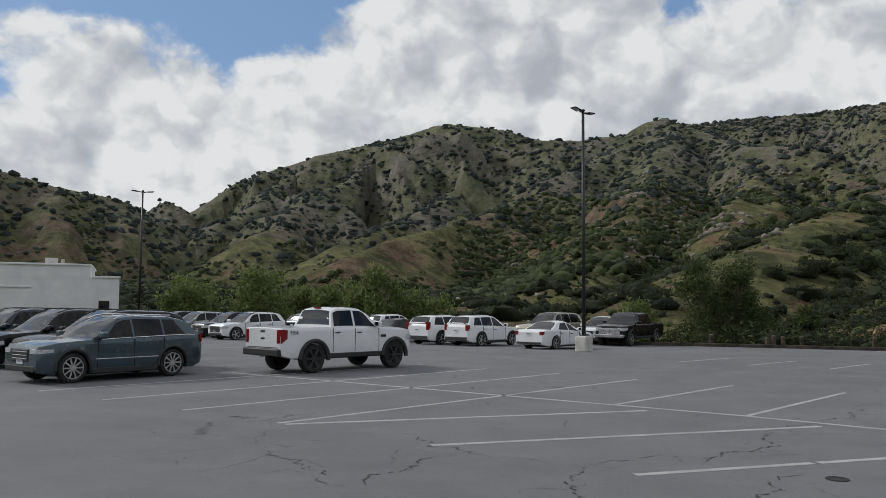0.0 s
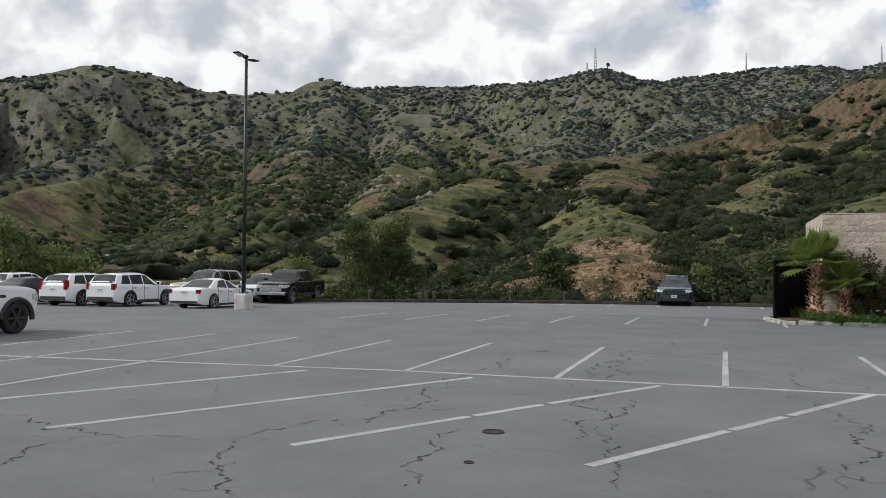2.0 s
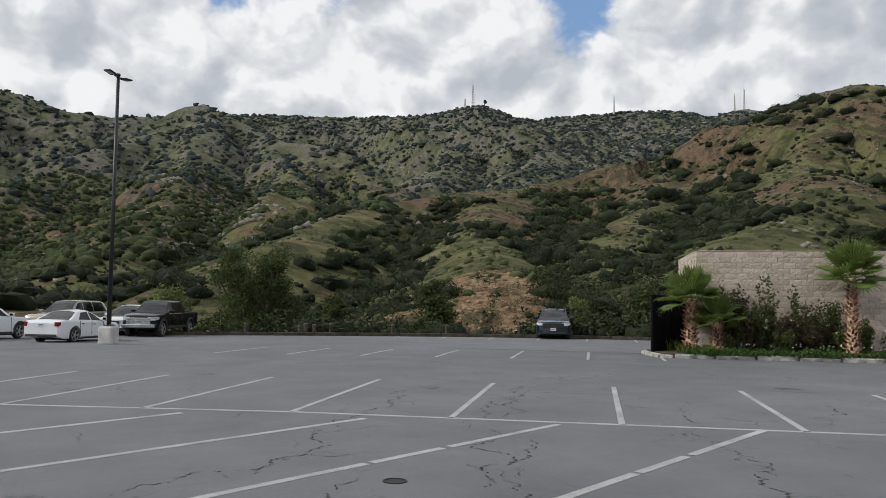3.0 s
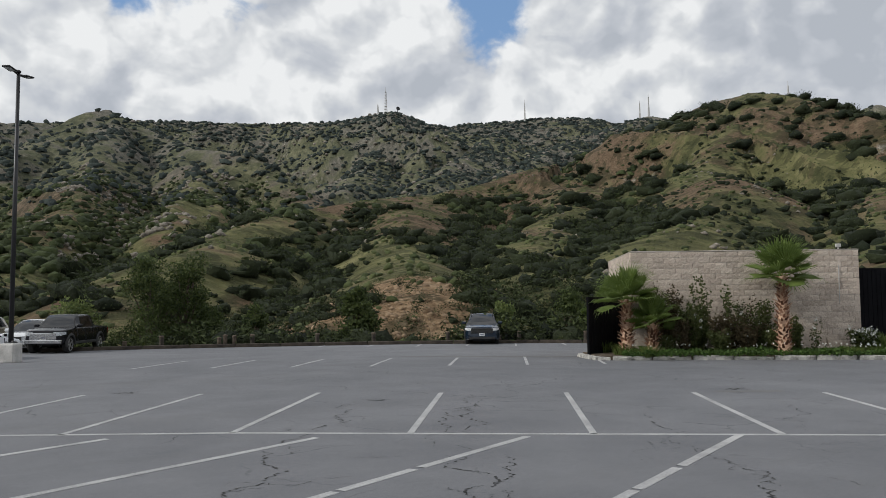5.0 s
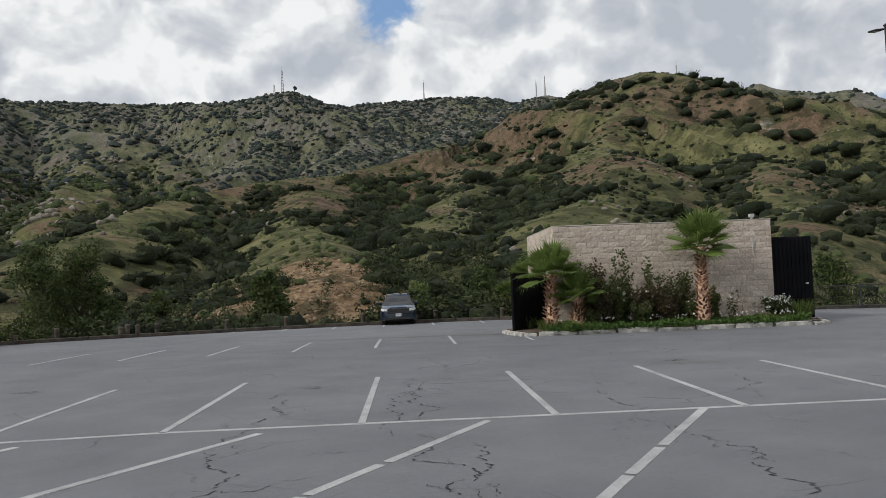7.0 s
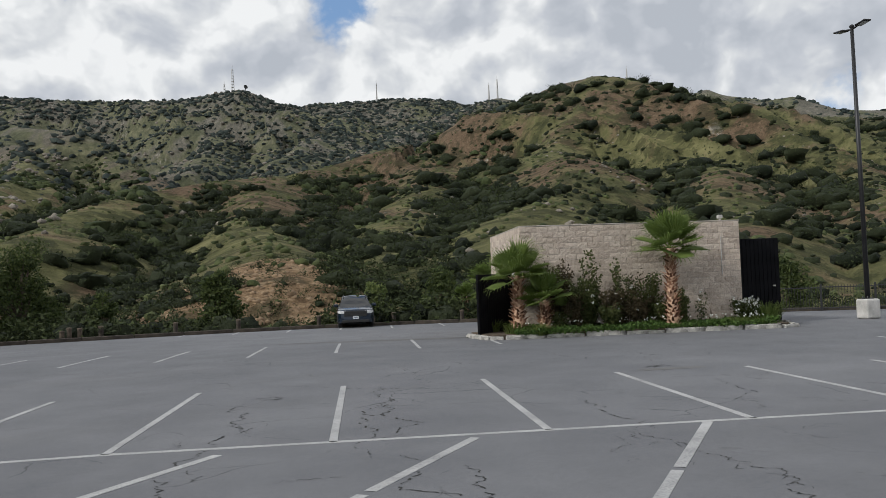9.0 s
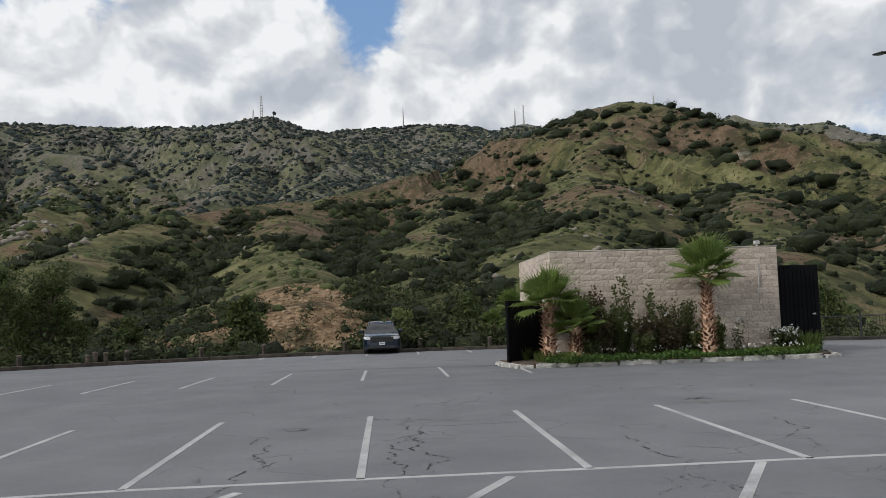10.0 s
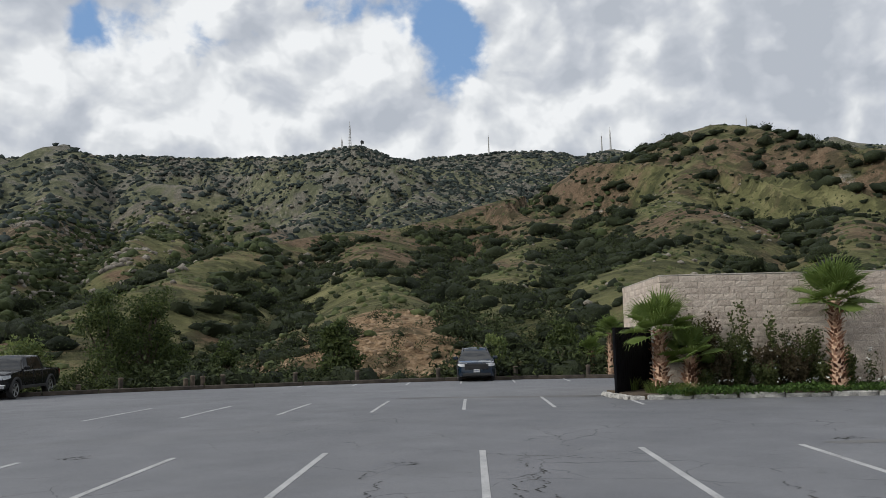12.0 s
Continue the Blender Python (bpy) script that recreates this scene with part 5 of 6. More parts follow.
def vehicle(kind, s, coat, m, label, category, rim_mat=alloy, spokes=5, cladding=True, panes=(), screen=(), rear=(), group="parked cars", chrome_line=False, tail_z=(0.8, 1.05),
            head_z=(0.66, 0.84), grille=(0.5, 0.48, 0.82), grille_mat=trim_mat, seams=(), rails=False, tyre_w=0.23, lamp_mat=None):
    car = thing(kind, m, label, category, group)
    body = part("body", body_mesh(s), coat, car, smooth=True)
    for hand in (1, -1):
        for x0, x1, sl0, sl1 in panes:
            part("window", side_patch(s, x0, x1, 0.10, 0.90, hand, slant0=sl0, slant1=sl1), side_glass, car, smooth=True)
        for x in seams:
            part("door_gap", seam(s, x, s.sill + 0.14, s.top_at(x) - 0.03, hand), trim_mat, car)
        for x in seams[1:]:
            y = hand * (s.half_at(x) + 0.008)
            part("door_handle", boxed(x + 0.08, min(y, y - hand * 0.05), s.top_at(x) - 0.17, x + 0.27, max(y, y - hand * 0.05), s.top_at(x) - 0.135, bevel=0.01), trim_mat if coat is paint_white else coat, car)
        if chrome_line:
            bm = bmesh.new()
            for x0, x1 in zip(np.linspace(s.roof[0][0] + 0.25, s.roof[-1][0] - 0.25, 12), np.linspace(s.roof[0][0] + 0.25, s.roof[-1][0] - 0.25, 12)[1:]):
                (y0, z0), (y1, z1) = s.side(float(x0), 0.06), s.side(float(x1), 0.06)
                rod(bm, (x0, hand * (y0 + 0.008), z0), (x1, hand * (y1 + 0.008), z1), 0.012, 0.012, 6)
            part("chrome_strip", bm, chrome, car, "bright chrome window strip")
        if screen:
            x = screen[1] - 0.22
            y = s.half_at(x) * 0.95
            mir = part("mirror", boxed(x - 0.08, min(hand * y, hand * (y + 0.26)), s.top_at(x) + 0.02, x + 0.09, max(hand * y, hand * (y + 0.26)), s.top_at(x) + 0.19, bevel=0.05), coat, car)
            part("mirror_glass", boxed(x - 0.092, min(hand * (y + 0.09), hand * (y + 0.24)), s.top_at(x) + 0.05, x - 0.083, max(hand * (y + 0.09), hand * (y + 0.24)), s.top_at(x) + 0.16, bevel=0.003), glass_dark, mir)
        part("headlight", corner_lamp(s, hand, head_z[0], head_z[1], False), lamp_clear if lamp_mat is None else lamp_mat, car, "clear headlight")
        part("tail_light", corner_lamp(s, hand, tail_z[0], tail_z[1], True, reach=0.16 if s.bed else 0.10, inner=0.80), lamp_red, car, "red tail light")
        part("sill", boxed(-s.base / 2 + s.wheel + 0.12, hand * s.half * 0.97 - 0.03, s.sill - 0.03, s.base / 2 - s.wheel - 0.12, hand * s.half * 0.97 + 0.03, s.sill + (0.11 if cladding else 0.05), bevel=0.02), trim_mat, car)
        for c in (s.base / 2, -s.base / 2):
            wheel(car, c, hand * (s.half - tyre_w / 2 - 0.015), s.wheel, tyre_w, hand, rim_mat, spokes)
            if cladding:
                bm = bmesh.new()
                rad = s.wheel + s.arch
                for k in range(14):
                    a0, a1 = math.pi * k / 14 - 0.12, math.pi * (k + 1) / 14 + 0.0
                    rod(bm, (c + (rad + 0.01) * math.cos(a0), hand * s.half_at(c) * 0.985, s.wheel + (rad + 0.01) * math.sin(a0)),
                        (c + (rad + 0.01) * math.cos(a1), hand * s.half_at(c) * 0.985, s.wheel + (rad + 0.01) * math.sin(a1)), 0.07 if s.bed else 0.042, 0.07 if s.bed else 0.042, 6)
                part("arch_trim", bm, trim_mat, car)
        if rails:
            bm = bmesh.new()
            xa, xb = rails
            for x0, x1 in zip(np.linspace(xa, xb, 8), np.linspace(xa, xb, 8)[1:]):
                (y0, z0), (y1, z1) = s.lid(float(x0), 0.9), s.lid(float(x1), 0.9)
                rod(bm, (x0, hand * y0, z0 + 0.05), (x1, hand * y1, z1 + 0.05), 0.018, 0.018, 6)
            part("roof_rail", bm, trim_mat if not chrome_line else chrome, car)
    if screen:
        part("windscreen", lid_patch(s, *screen, 0.93), glass_dark, car, smooth=True)
        part("windscreen_edge", lid_patch(s, screen[0] - 0.02, screen[1] + 0.03, 0.975, 0.003), trim_mat, car)
    if rear:
        part("rear_window", lid_patch(s, *rear, 0.88), glass_dark, car, smooth=True)
    half, z0, z1 = grille
    part("grille", at_front(s, -half, half, z0, z1, out=0.02), grille_mat, car)
    for k in range(3):
        z = z0 + (z1 - z0) * (k + 0.7) / 3.6
        part("grille_bar", at_front(s, -half + 0.04, half - 0.04, z, z + 0.025, out=0.03, bevel=0.006), chrome if grille_mat is not trim_mat or chrome_line else trim_mat, car)
    part("front_bumper", at_front(s, -s.half * 0.74, s.half * 0.74, s.sill + 0.06, s.sill + 0.20, deep=0.16, out=0.015), trim_mat, car)
    part("rear_bumper", at_front(s, -s.half * 0.82, s.half * 0.82, s.sill + 0.10, s.sill + (0.28 if cladding else 0.2), deep=0.18, out=0.02, back=True), trim_mat, car)
    plate(car, s, s.sill + 0.24, False)
    plate(car, s, (0.55 if s.bed else 0.78) if cladding else 0.72, True)
    bm = bmesh.new()
    block(bm, -s.base / 2 - 0.2, -s.half * 0.58, s.sill - 0.08, s.base / 2 + 0.2, s.half * 0.58, s.sill + 0.1, bevel=0.03)
    part("underside", bm, trim_mat, car)
    return car


def suv_shape(length=4.6, width=1.86, base=2.68, height=1.68, wheel=0.36, belt=1.03, fast=0.0):
    f = base / 2 + (length - base) * 0.46
    k = f - length
    return Shape(f, k, width, base, wheel, 0.24,
                 [(k, belt + 0.0), (k + 0.25, belt + 0.05), (0, belt - 0.01), (base / 2 - 0.35, belt - 0.02), (f - 0.55, belt - 0.06), (f - 0.12, belt - 0.13), (f, belt - 0.24)],
                 [(k + 0.03, belt - 0.06), (k + 0.12, belt + 0.12), (k + 0.42 + fast, height - 0.10), (k + 0.8 + fast, height - 0.03), (-0.35, height), (base / 2 - 1.42, height - 0.035), (base / 2 - 1.18, height - 0.13), (base / 2 - 0.40, belt - 0.04)])


def sedan_shape(length=4.7, width=1.82, base=2.8, height=1.44, wheel=0.335, belt=0.93):
    f = base / 2 + (length - base) * 0.43
    k = f - length
    return Shape(f, k, width, base, wheel, 0.2,
                 [(k, belt - 0.04), (k + 0.3, belt + 0.06), (-base / 2, belt + 0.06), (0, belt), (base / 2 - 0.45, belt - 0.02), (f - 0.5, belt - 0.12), (f - 0.1, belt - 0.25), (f, belt - 0.36)],
                 [(-base / 2 - 0.38, belt - 0.0), (-base / 2 - 0.1, belt + 0.17), (-base / 2 + 0.45, height - 0.06), (-0.25, height), (base / 2 - 1.5, height - 0.04), (base / 2 - 1.25, height - 0.13), (base / 2 - 0.48, belt - 0.03)], 0.70)


def truck_shape(length=5.22, width=1.9, base=3.22, height=1.92, wheel=0.42, belt=1.31, sill=0.45, bed_len=1.75):
    f = base / 2 + 0.86
    k = f - length
    c = k + bed_len
    return Shape(f, k, width, base, wheel, sill,
                 [(k, belt + 0.0), (c - 0.05, belt + 0.02), (c + 0.02, belt), (base / 2 - 0.5, belt - 0.01), (f - 0.6, belt - 0.04), (f - 0.12, belt - 0.12), (f, belt - 0.24)],
                 [(c + 0.02, belt - 0.05), (c + 0.06, belt + 0.14), (c + 0.17, height - 0.09), (c + 0.36, height - 0.012), (c + 0.9, height), (base / 2 - 1.36, height - 0.02), (base / 2 - 1.1, height - 0.13), (base / 2 - 0.52, belt - 0.03)], 0.80, 0.09,
                 (k + 0.07, c - 0.02, belt - 0.5))


def park(x, y, fx, fy):
    """A pose on the lot with the nose towards (fx, fy)."""
    return Matrix.Translation((x, y, ground_z(x, y))) @ Matrix.Rotation(math.atan2(fy, fx), 4, "Z")


def from_wheels(front, rear_w, half, hand):
    """The pose from the contact of the two wheels on one side; hand 1 for the left side."""
    f, r = Vector(front), Vector(rear_w)
    way = (f - r).normalized()
    left = Vector((-way.y, way.x))
    c = (f + r) / 2 - left * half * hand
    return park(c.x, c.y, way.x, way.y)


SUV_PANES = lambda s, k: [(s.base / 2 - 1.62, s.base / 2 - 0.70, 0.0, -0.52), (s.base / 2 - 2.52, s.base / 2 - 1.69, 0.0, 0.0), (s.back + 0.45 + k, s.base / 2 - 2.59, 0.26, 0.0)]

# slate-blue crossover in the foreground
s = suv_shape(4.66, 1.94, 2.82, 1.67, 0.375, 1.07, 0.15)
slate = vehicle("crossover_car", s, paint_slate, from_wheels((-11.5, 16.52), (-10.05, 18.98), 0.9, 1), "slate blue seven-seat crossover car with bright alloy wheels", "car", spokes=10,
        panes=SUV_PANES(s, 0.15), screen=(0.06, 0.92), rear=(s.back + 0.13, s.back + 0.56), chrome_line=True, seams=(0.78, -0.24, -1.12), tail_z=(0.92, 1.12), head_z=(0.74, 0.85),
        grille=(0.40, 0.54, 0.84), grille_mat=trim_mat, rails=(-1.5, 0.2))
for hand in (1, -1):
    part("side_strip", boxed(-0.95, hand * 0.965 - 0.02, 0.56, 0.85, hand * 0.965 + 0.022, 0.585, bevel=0.006), chrome, slate, "thin chrome strip along the doors")
    part("fog_strip", boxed(s.front - 0.2, hand * 0.62 - 0.16, 0.40, s.front + 0.0, hand * 0.62 + 0.16, 0.425, bevel=0.008), chrome, slate, "thin chrome bumper strip")
# white pickup
s = truck_shape()
pickup = vehicle("pickup_truck", s, paint_white, from_wheels((-4.69, 23.31), (-6.58, 20.68), 0.88, -1), "white crew-cab pickup truck with black wheels and fenders", "pickup truck", rim_mat=dark_alloy, spokes=6,
                 panes=[(-0.02, 0.86, 0.0, -0.42), (-0.86, -0.10, 0.06, 0.0)], screen=(s.base / 2 - 1.26, s.base / 2 - 0.60), rear=(s.bed[1] + 0.065, s.bed[1] + 0.185), seams=(0.92, -0.06, -0.92), tail_z=(0.88, 1.26),
                 head_z=(0.86, 1.06), grille=(0.62, 0.72, 1.04), tyre_w=0.27)
part("tailgate_gap", boxed(s.back - 0.008, -0.74, 0.75, s.back + 0.01, 0.74, 0.765, bevel=0.0), trim_mat, pickup)
part("tailgate_latch", boxed(s.back - 0.02, -0.1, 1.18, s.back + 0.02, 0.1, 1.24, bevel=0.012), trim_mat, pickup)
part("badge", boxed(s.back - 0.018, -0.09, 0.98, s.back + 0.02, 0.09, 1.04, bevel=0.02), trim_mat, pickup, "dark oval badge")
part("step_bumper", boxed(s.back - 0.10, -0.84, 0.52, s.back + 0.06, 0.84, 0.72, bevel=0.03), trim_mat, pickup, "black rear step bumper")
part("bed_liner", boxed(s.back + 0.09, -0.74, s.bed[2] + 0.006, s.bed[1] - 0.04, 0.74, s.bed[2] + 0.03, bevel=0.005), trim_mat, pickup, "black bed liner")
part("brake_light", boxed(s.bed[1] + 0.20, -0.13, 1.865, s.bed[1] + 0.30, 0.13, 1.91, bevel=0.008), lamp_red, pickup, "red high brake light")
font = bpy.data.curves.new("decal", "FONT")
font.body, font.size, font.extrude = "FX4", 0.17, 0.002
words = new("decal", font)
font.materials.append(trim_mat)
words.parent = pickup
words.matrix_local = Matrix.Translation((s.back + 0.26, -s.half - 0.002, 1.12)) @ Matrix.Rotation(radians(90), 4, "X")
tagged(words, "black lettering on the bed side")
for x, z in ((1.02, 1.02),):
    part("fender_vent", boxed(x - 0.02, -s.half - 0.012, z - 0.03, x + 0.2, -s.half + 0.03, z + 0.05, bevel=0.01), trim_mat, pickup)

D2 = (0.583, 0.811)
# rows of parked cars, noses along the stall lines
s = suv_shape(4.6, 1.85, 2.66, 1.68, 0.36, 1.06)
P = SUV_PANES(s, 0.0)
kw = dict(panes=P, screen=(s.base / 2 - 1.36, s.base / 2 - 0.49), rear=(s.back + 0.13, s.back + 0.43), seams=(s.base / 2 - 0.60, s.base / 2 - 1.66, s.base / 2 - 2.52))
vehicle("compact_suv", s, paint_white, from_wheels((-1.60, 43.45), (-3.15, 41.3), 0.85, -1), "white compact SUV with black lower cladding", "car", tail_z=(0.86, 1.16), **kw)
s = suv_shape(4.7, 1.9, 2.86, 1.66, 0.37, 1.05)
kw = dict(panes=SUV_PANES(s, 0.0), screen=(s.base / 2 - 1.36, s.base / 2 - 0.49), rear=(s.back + 0.13, s.back + 0.43), seams=(s.base / 2 - 0.60, s.base / 2 - 1.66, s.base / 2 - 2.52))
vehicle("compact_suv", s, paint_white, from_wheels((-3.8, 44.9), (-5.45, 42.6), 0.87, -1), "white SUV with tall red tail lights", "car", tail_z=(0.84, 1.3), **kw)
s = sedan_shape()
kw = dict(panes=[(-0.18, 0.66, 0.0, -0.50), (-1.12, -0.26, 0.36, 0.0)], screen=(s.base / 2 - 1.44, s.base / 2 - 0.56), rear=(-1.68, -1.0), seams=(0.68, -0.22, -1.05), cladding=False, tail_z=(0.74, 0.92), head_z=(0.56, 0.70), grille=(0.42, 0.42, 0.66))
vehicle("sedan", s, paint_black, park(-8.3, 46.3, *D2), "black saloon car parked behind the pickup", "car", **kw)
vehicle("sedan", s, paint_white, from_wheels((2.35, 40.95), (0.72, 38.68), 0.82, -1), "white saloon car parked beside the lamp post", "car", **kw)
s = suv_shape(5.3, 2.0, 3.0, 1.88, 0.4, 1.16)
kw = dict(panes=SUV_PANES(s, 0.0), screen=(s.base / 2 - 1.36, s.base / 2 - 0.49), rear=(s.back + 0.13, s.back + 0.43), seams=(s.base / 2 - 0.60, s.base / 2 - 1.66, s.base / 2 - 2.52))
vehicle("large_suv", s, paint_tan, park(0.6, 50.6, -0.583, -0.811), "large champagne SUV facing the aisle", "car", **kw)
s = suv_shape(4.5, 1.82, 2.64, 1.66, 0.355, 1.03)
kw = dict(panes=SUV_PANES(s, 0.0), screen=(s.base / 2 - 1.36, s.base / 2 - 0.49), rear=(s.back + 0.13, s.back + 0.43), seams=(s.base / 2 - 0.60, s.base / 2 - 1.66, s.base / 2 - 2.52))
vehicle("compact_suv", s, paint_white, park(3.75, 48.8, -0.5, -0.866), "white compact SUV facing the aisle", "car", **kw)
vehicle("compact_suv", s, paint_white, from_wheels((-17.6, 43.6), (-16.05, 45.75), 0.84, 1), "white boxy SUV with bright wheels facing the aisle", "car", rails=(-1.3, 0.3), **kw)
vehicle("compact_suv", s, paint_black, park(-19.9, 48.2, -0.583, -0.811), "black compact SUV facing the aisle", "car", **kw)
vehicle("compact_suv", s, paint_silver, park(-23.0, 50.3, -0.583, -0.811), "silver compact SUV facing the aisle", "car", **kw)
vehicle("compact_suv", s, paint_black, park(-25.4, 52.3, -0.583, -0.811), "black compact SUV facing the aisle", "car", **kw)
vehicle("compact_suv", s, paint_white, park(-12.4, 50.5, 0.583, 0.811), "white compact SUV in the far row", "car", **kw)
vehicle("compact_suv", s, paint_white, park(-9.6, 51.8, 0.583, 0.811), "white compact SUV in the far row", "car", **kw)
vehicle("compact_suv", s, paint_navy, park(-14.6, 51.0, 0.583, 0.811), "dark blue compact SUV in the far row", "car", **kw)
# dark vehicles beside the slate crossover
s = suv_shape(4.95, 1.98, 2.9, 1.78, 0.385, 1.1, 0.1)
kw = dict(panes=SUV_PANES(s, 0.1), screen=(s.base / 2 - 1.36, s.base / 2 - 0.49), rear=(s.back + 0.13, s.back + 0.5), seams=(s.base / 2 - 0.60, s.base / 2 - 1.66, s.base / 2 - 2.52), rails=(-1.6, 0.3))
vehicle("large_suv", s, paint_black, park(-12.9, 20.6, -0.508, -0.861), "black three-row SUV beside the slate crossover", "car", **kw)
vehicle("large_suv", s, paint_black, park(-15.6, 22.4, -0.508, -0.861), "black SUV with roof rails parked in a row", "car", **kw)
vehicle("large_suv", s, paint_navy, park(-18.3, 24.2, -0.508, -0.861), "dark blue SUV parked in a row of dark cars", "car", **kw)
# black pickup near the edge
s = truck_shape(5.8, 2.0, 3.65, 1.93, 0.41, 1.25, 0.46, 1.85)
chev = vehicle("pickup_truck", s, paint_black, park(5.25, 47.4, -0.50, -0.866), "black pickup truck with a chrome front facing the aisle", "pickup truck",
               panes=[(0.12, 1.06, 0.0, -0.42), (-0.80, 0.04, 0.06, 0.0)], screen=(s.base / 2 - 1.26, s.base / 2 - 0.60), rear=(s.bed[1] + 0.065, s.bed[1] + 0.185), seams=(1.1, 0.08, -0.86), tail_z=(0.86, 1.18),
               head_z=(0.88, 1.06), grille=(0.66, 0.70, 1.02), grille_mat=chrome, tyre_w=0.27, lamp_mat=lamp_clear)
part("chrome_bumper", boxed(s.front - 0.1, -0.9, 0.5, s.front + 0.08, 0.9, 0.68, bevel=0.03), chrome, chev, "chrome front bumper")
# navy SUV alone by the far edge
s = suv_shape(4.8, 1.95, 2.85, 1.74, 0.375, 1.1)
kw = dict(panes=SUV_PANES(s, 0.0), screen=(s.base / 2 - 1.36, s.base / 2 - 0.49), rear=(s.back + 0.13, s.back + 0.43), seams=(s.base / 2 - 0.60, s.base / 2 - 1.66, s.base / 2 - 2.52))
# headlights take the white plate colour to paint in their bright reflection
vehicle("compact_suv", s, paint_navy, park(27.0, 41.0, -0.56, -0.828), "dark blue SUV parked alone by the far edge of the lot", "car", lamp_mat=plate_mat, head_z=(0.78, 0.93), grille=(0.62, 0.62, 0.92), rails=(-1.4, 0.3), **kw)


# ---------------------------------------------------------------- trees and planting
def leaf_mesh(points, size, seed, aspect=0.5, droop=0.3):
    """Many folded leaves at the given places: two triangles each."""
    rng = np.random.RandomState(seed)
    n = len(points)
    d = rng.randn(n, 3)
    d[:, 2] -= droop
    d /= np.linalg.norm(d, axis=1, keepdims=True)
    e = np.cross(d, rng.randn(n, 3))
    e /= np.linalg.norm(e, axis=1, keepdims=True)
    s = (size * rng.uniform(0.6, 1.3, n))[:, None]
    a, b_, c, f = points - d * s * 0.5, points + e * s * aspect * 0.5, points + d * s * 0.5, points - e * s * aspect * 0.5 + np.cross(d, e) * s * 0.12
    v = np.stack([a, b_, c, f], 1).reshape(-1, 3)
    q = np.arange(4 * n).reshape(n, 4)
    return v, np.concatenate([q[:, [0, 1, 2]], q[:, [0, 2, 3]]])


def tree(x, y, h, w, seed, mat, label, leaves=3600, lean=1.0, leaf=0.26, z=None):
    """A tapered trunk, limbs, and a crown of leaves in uneven clumps."""
    rng = np.random.RandomState(seed)
    if z is None:
        z = float(land(np.array([x]), np.array([y]))[0])
    ob = thing("tree", Matrix.Translation((x, y, z - 0.15)), label, "tree", "trees by the lot")
    bm = bmesh.new()
    rod(bm, (0, 0, 0), (0.1 * w * rng.randn() * 0.3, 0, h * 0.55), 0.028 * h, 0.014 * h, 9)
    part("trunk", bm, bark, ob)
    clumps = []
    for i in range(30):
        bm = bmesh.new()
        t = rng.uniform(0.05, 1.0)
        a = rng.uniform(0, 6.283)
        spread = w * 0.5 * (1 - 0.72 * t ** 1.6 * lean) * rng.uniform(0.35, 1.0)
        c = np.array([spread * math.cos(a), spread * math.sin(a), h * (0.10 + 0.80 * t)])
        clumps.append((c, rng.uniform(0.14, 0.26) * w))
        rod(bm, (0, 0, c[2] * 0.45), tuple(c), 0.012 * h, 0.004 * h, 5)
        part("limb", bm, bark, ob)
    pts = []
    for i in range(int(leaves * 1.1)):
        c, r = clumps[rng.randint(len(clumps))]
        d = rng.randn(3)
        d *= r * rng.uniform(0.3, 1.05) / np.linalg.norm(d)
        pts.append(c + d * (1, 1, 0.85))
    v, f = leaf_mesh(np.array(pts), leaf, seed)
    part_np("crown", v.tolist(), f.tolist(), mat, ob)
    return ob


def tree_at(az, r, top, w, seed, mat, label, **kw):
    x, y = spot(az, r)
    z = float(land(np.array([x]), np.array([y]))[0])
    return tree(x, y, top - z, w, seed, mat, label, **kw)


tree_at(11.4, 55, 6.0, 4.2, 1, pine_leaf, "bushy green tree with pale yellowish tips by the lot", leaves=9000, lean=1.0, leaf=0.2)
tree_at(13.7, 57, 5.9, 4.8, 2, pine_leaf, "dark dense evergreen tree by the lot", leaves=10500, lean=0.9, leaf=0.21)
tree_at(18.3, 53, 2.4, 2.0, 3, pine_leaf, "small dark green tree behind the edging", leaves=2250)
tree_at(25.2, 53, 3.5, 3.0, 4, pine_leaf, "dark green conical young tree behind the edging", leaves=4500, lean=1.1)
tree_at(35.6, 54, 2.5, 2.2, 5, tree_leaf, "small green tree behind the parked SUV", leaves=2250)
tree_at(6.9, 58, 3.0, 4.0, 6, tree_leaf, "low green tree behind the parked cars", leaves=2850)
tree_at(-20.0, 75, 5.6, 6.5, 7, tree_leaf, "broad light green tree behind the parked cars", leaves=6300, lean=0.7, leaf=0.36)
tree_at(-11.9, 70, 5.8, 6.2, 8, tree_leaf, "broad green tree behind the parked cars", leaves=6300, lean=0.8, leaf=0.36)
tree_at(-14.8, 76, 4.6, 5.4, 9, tree_leaf, "green tree behind the parked cars", leaves=4500, lean=0.7, leaf=0.36)
tree_at(-24.6, 84, 4.9, 7.5, 10, tree_leaf, "wide green tree beside the white building", leaves=5100, lean=0.6, leaf=0.4)
tree_at(-17.2, 80, 4.2, 5.5, 11, tree_leaf, "leafy tree behind the parked cars", leaves=3900, lean=0.6, leaf=0.38)
tree_at(-8.2, 70, 3.6, 5.0, 12, tree_leaf, "low green tree behind the parked cars", leaves=3900, lean=0.6, leaf=0.34)
tree_at(62.5, 56, 3.2, 3.8, 13, pine_leaf, "dark tree beyond the iron fence", leaves=3300)
tree_at(40.0, 58, 3.4, 3.6, 14, pine_leaf, "dark tree behind the lot's edge", leaves=3300)
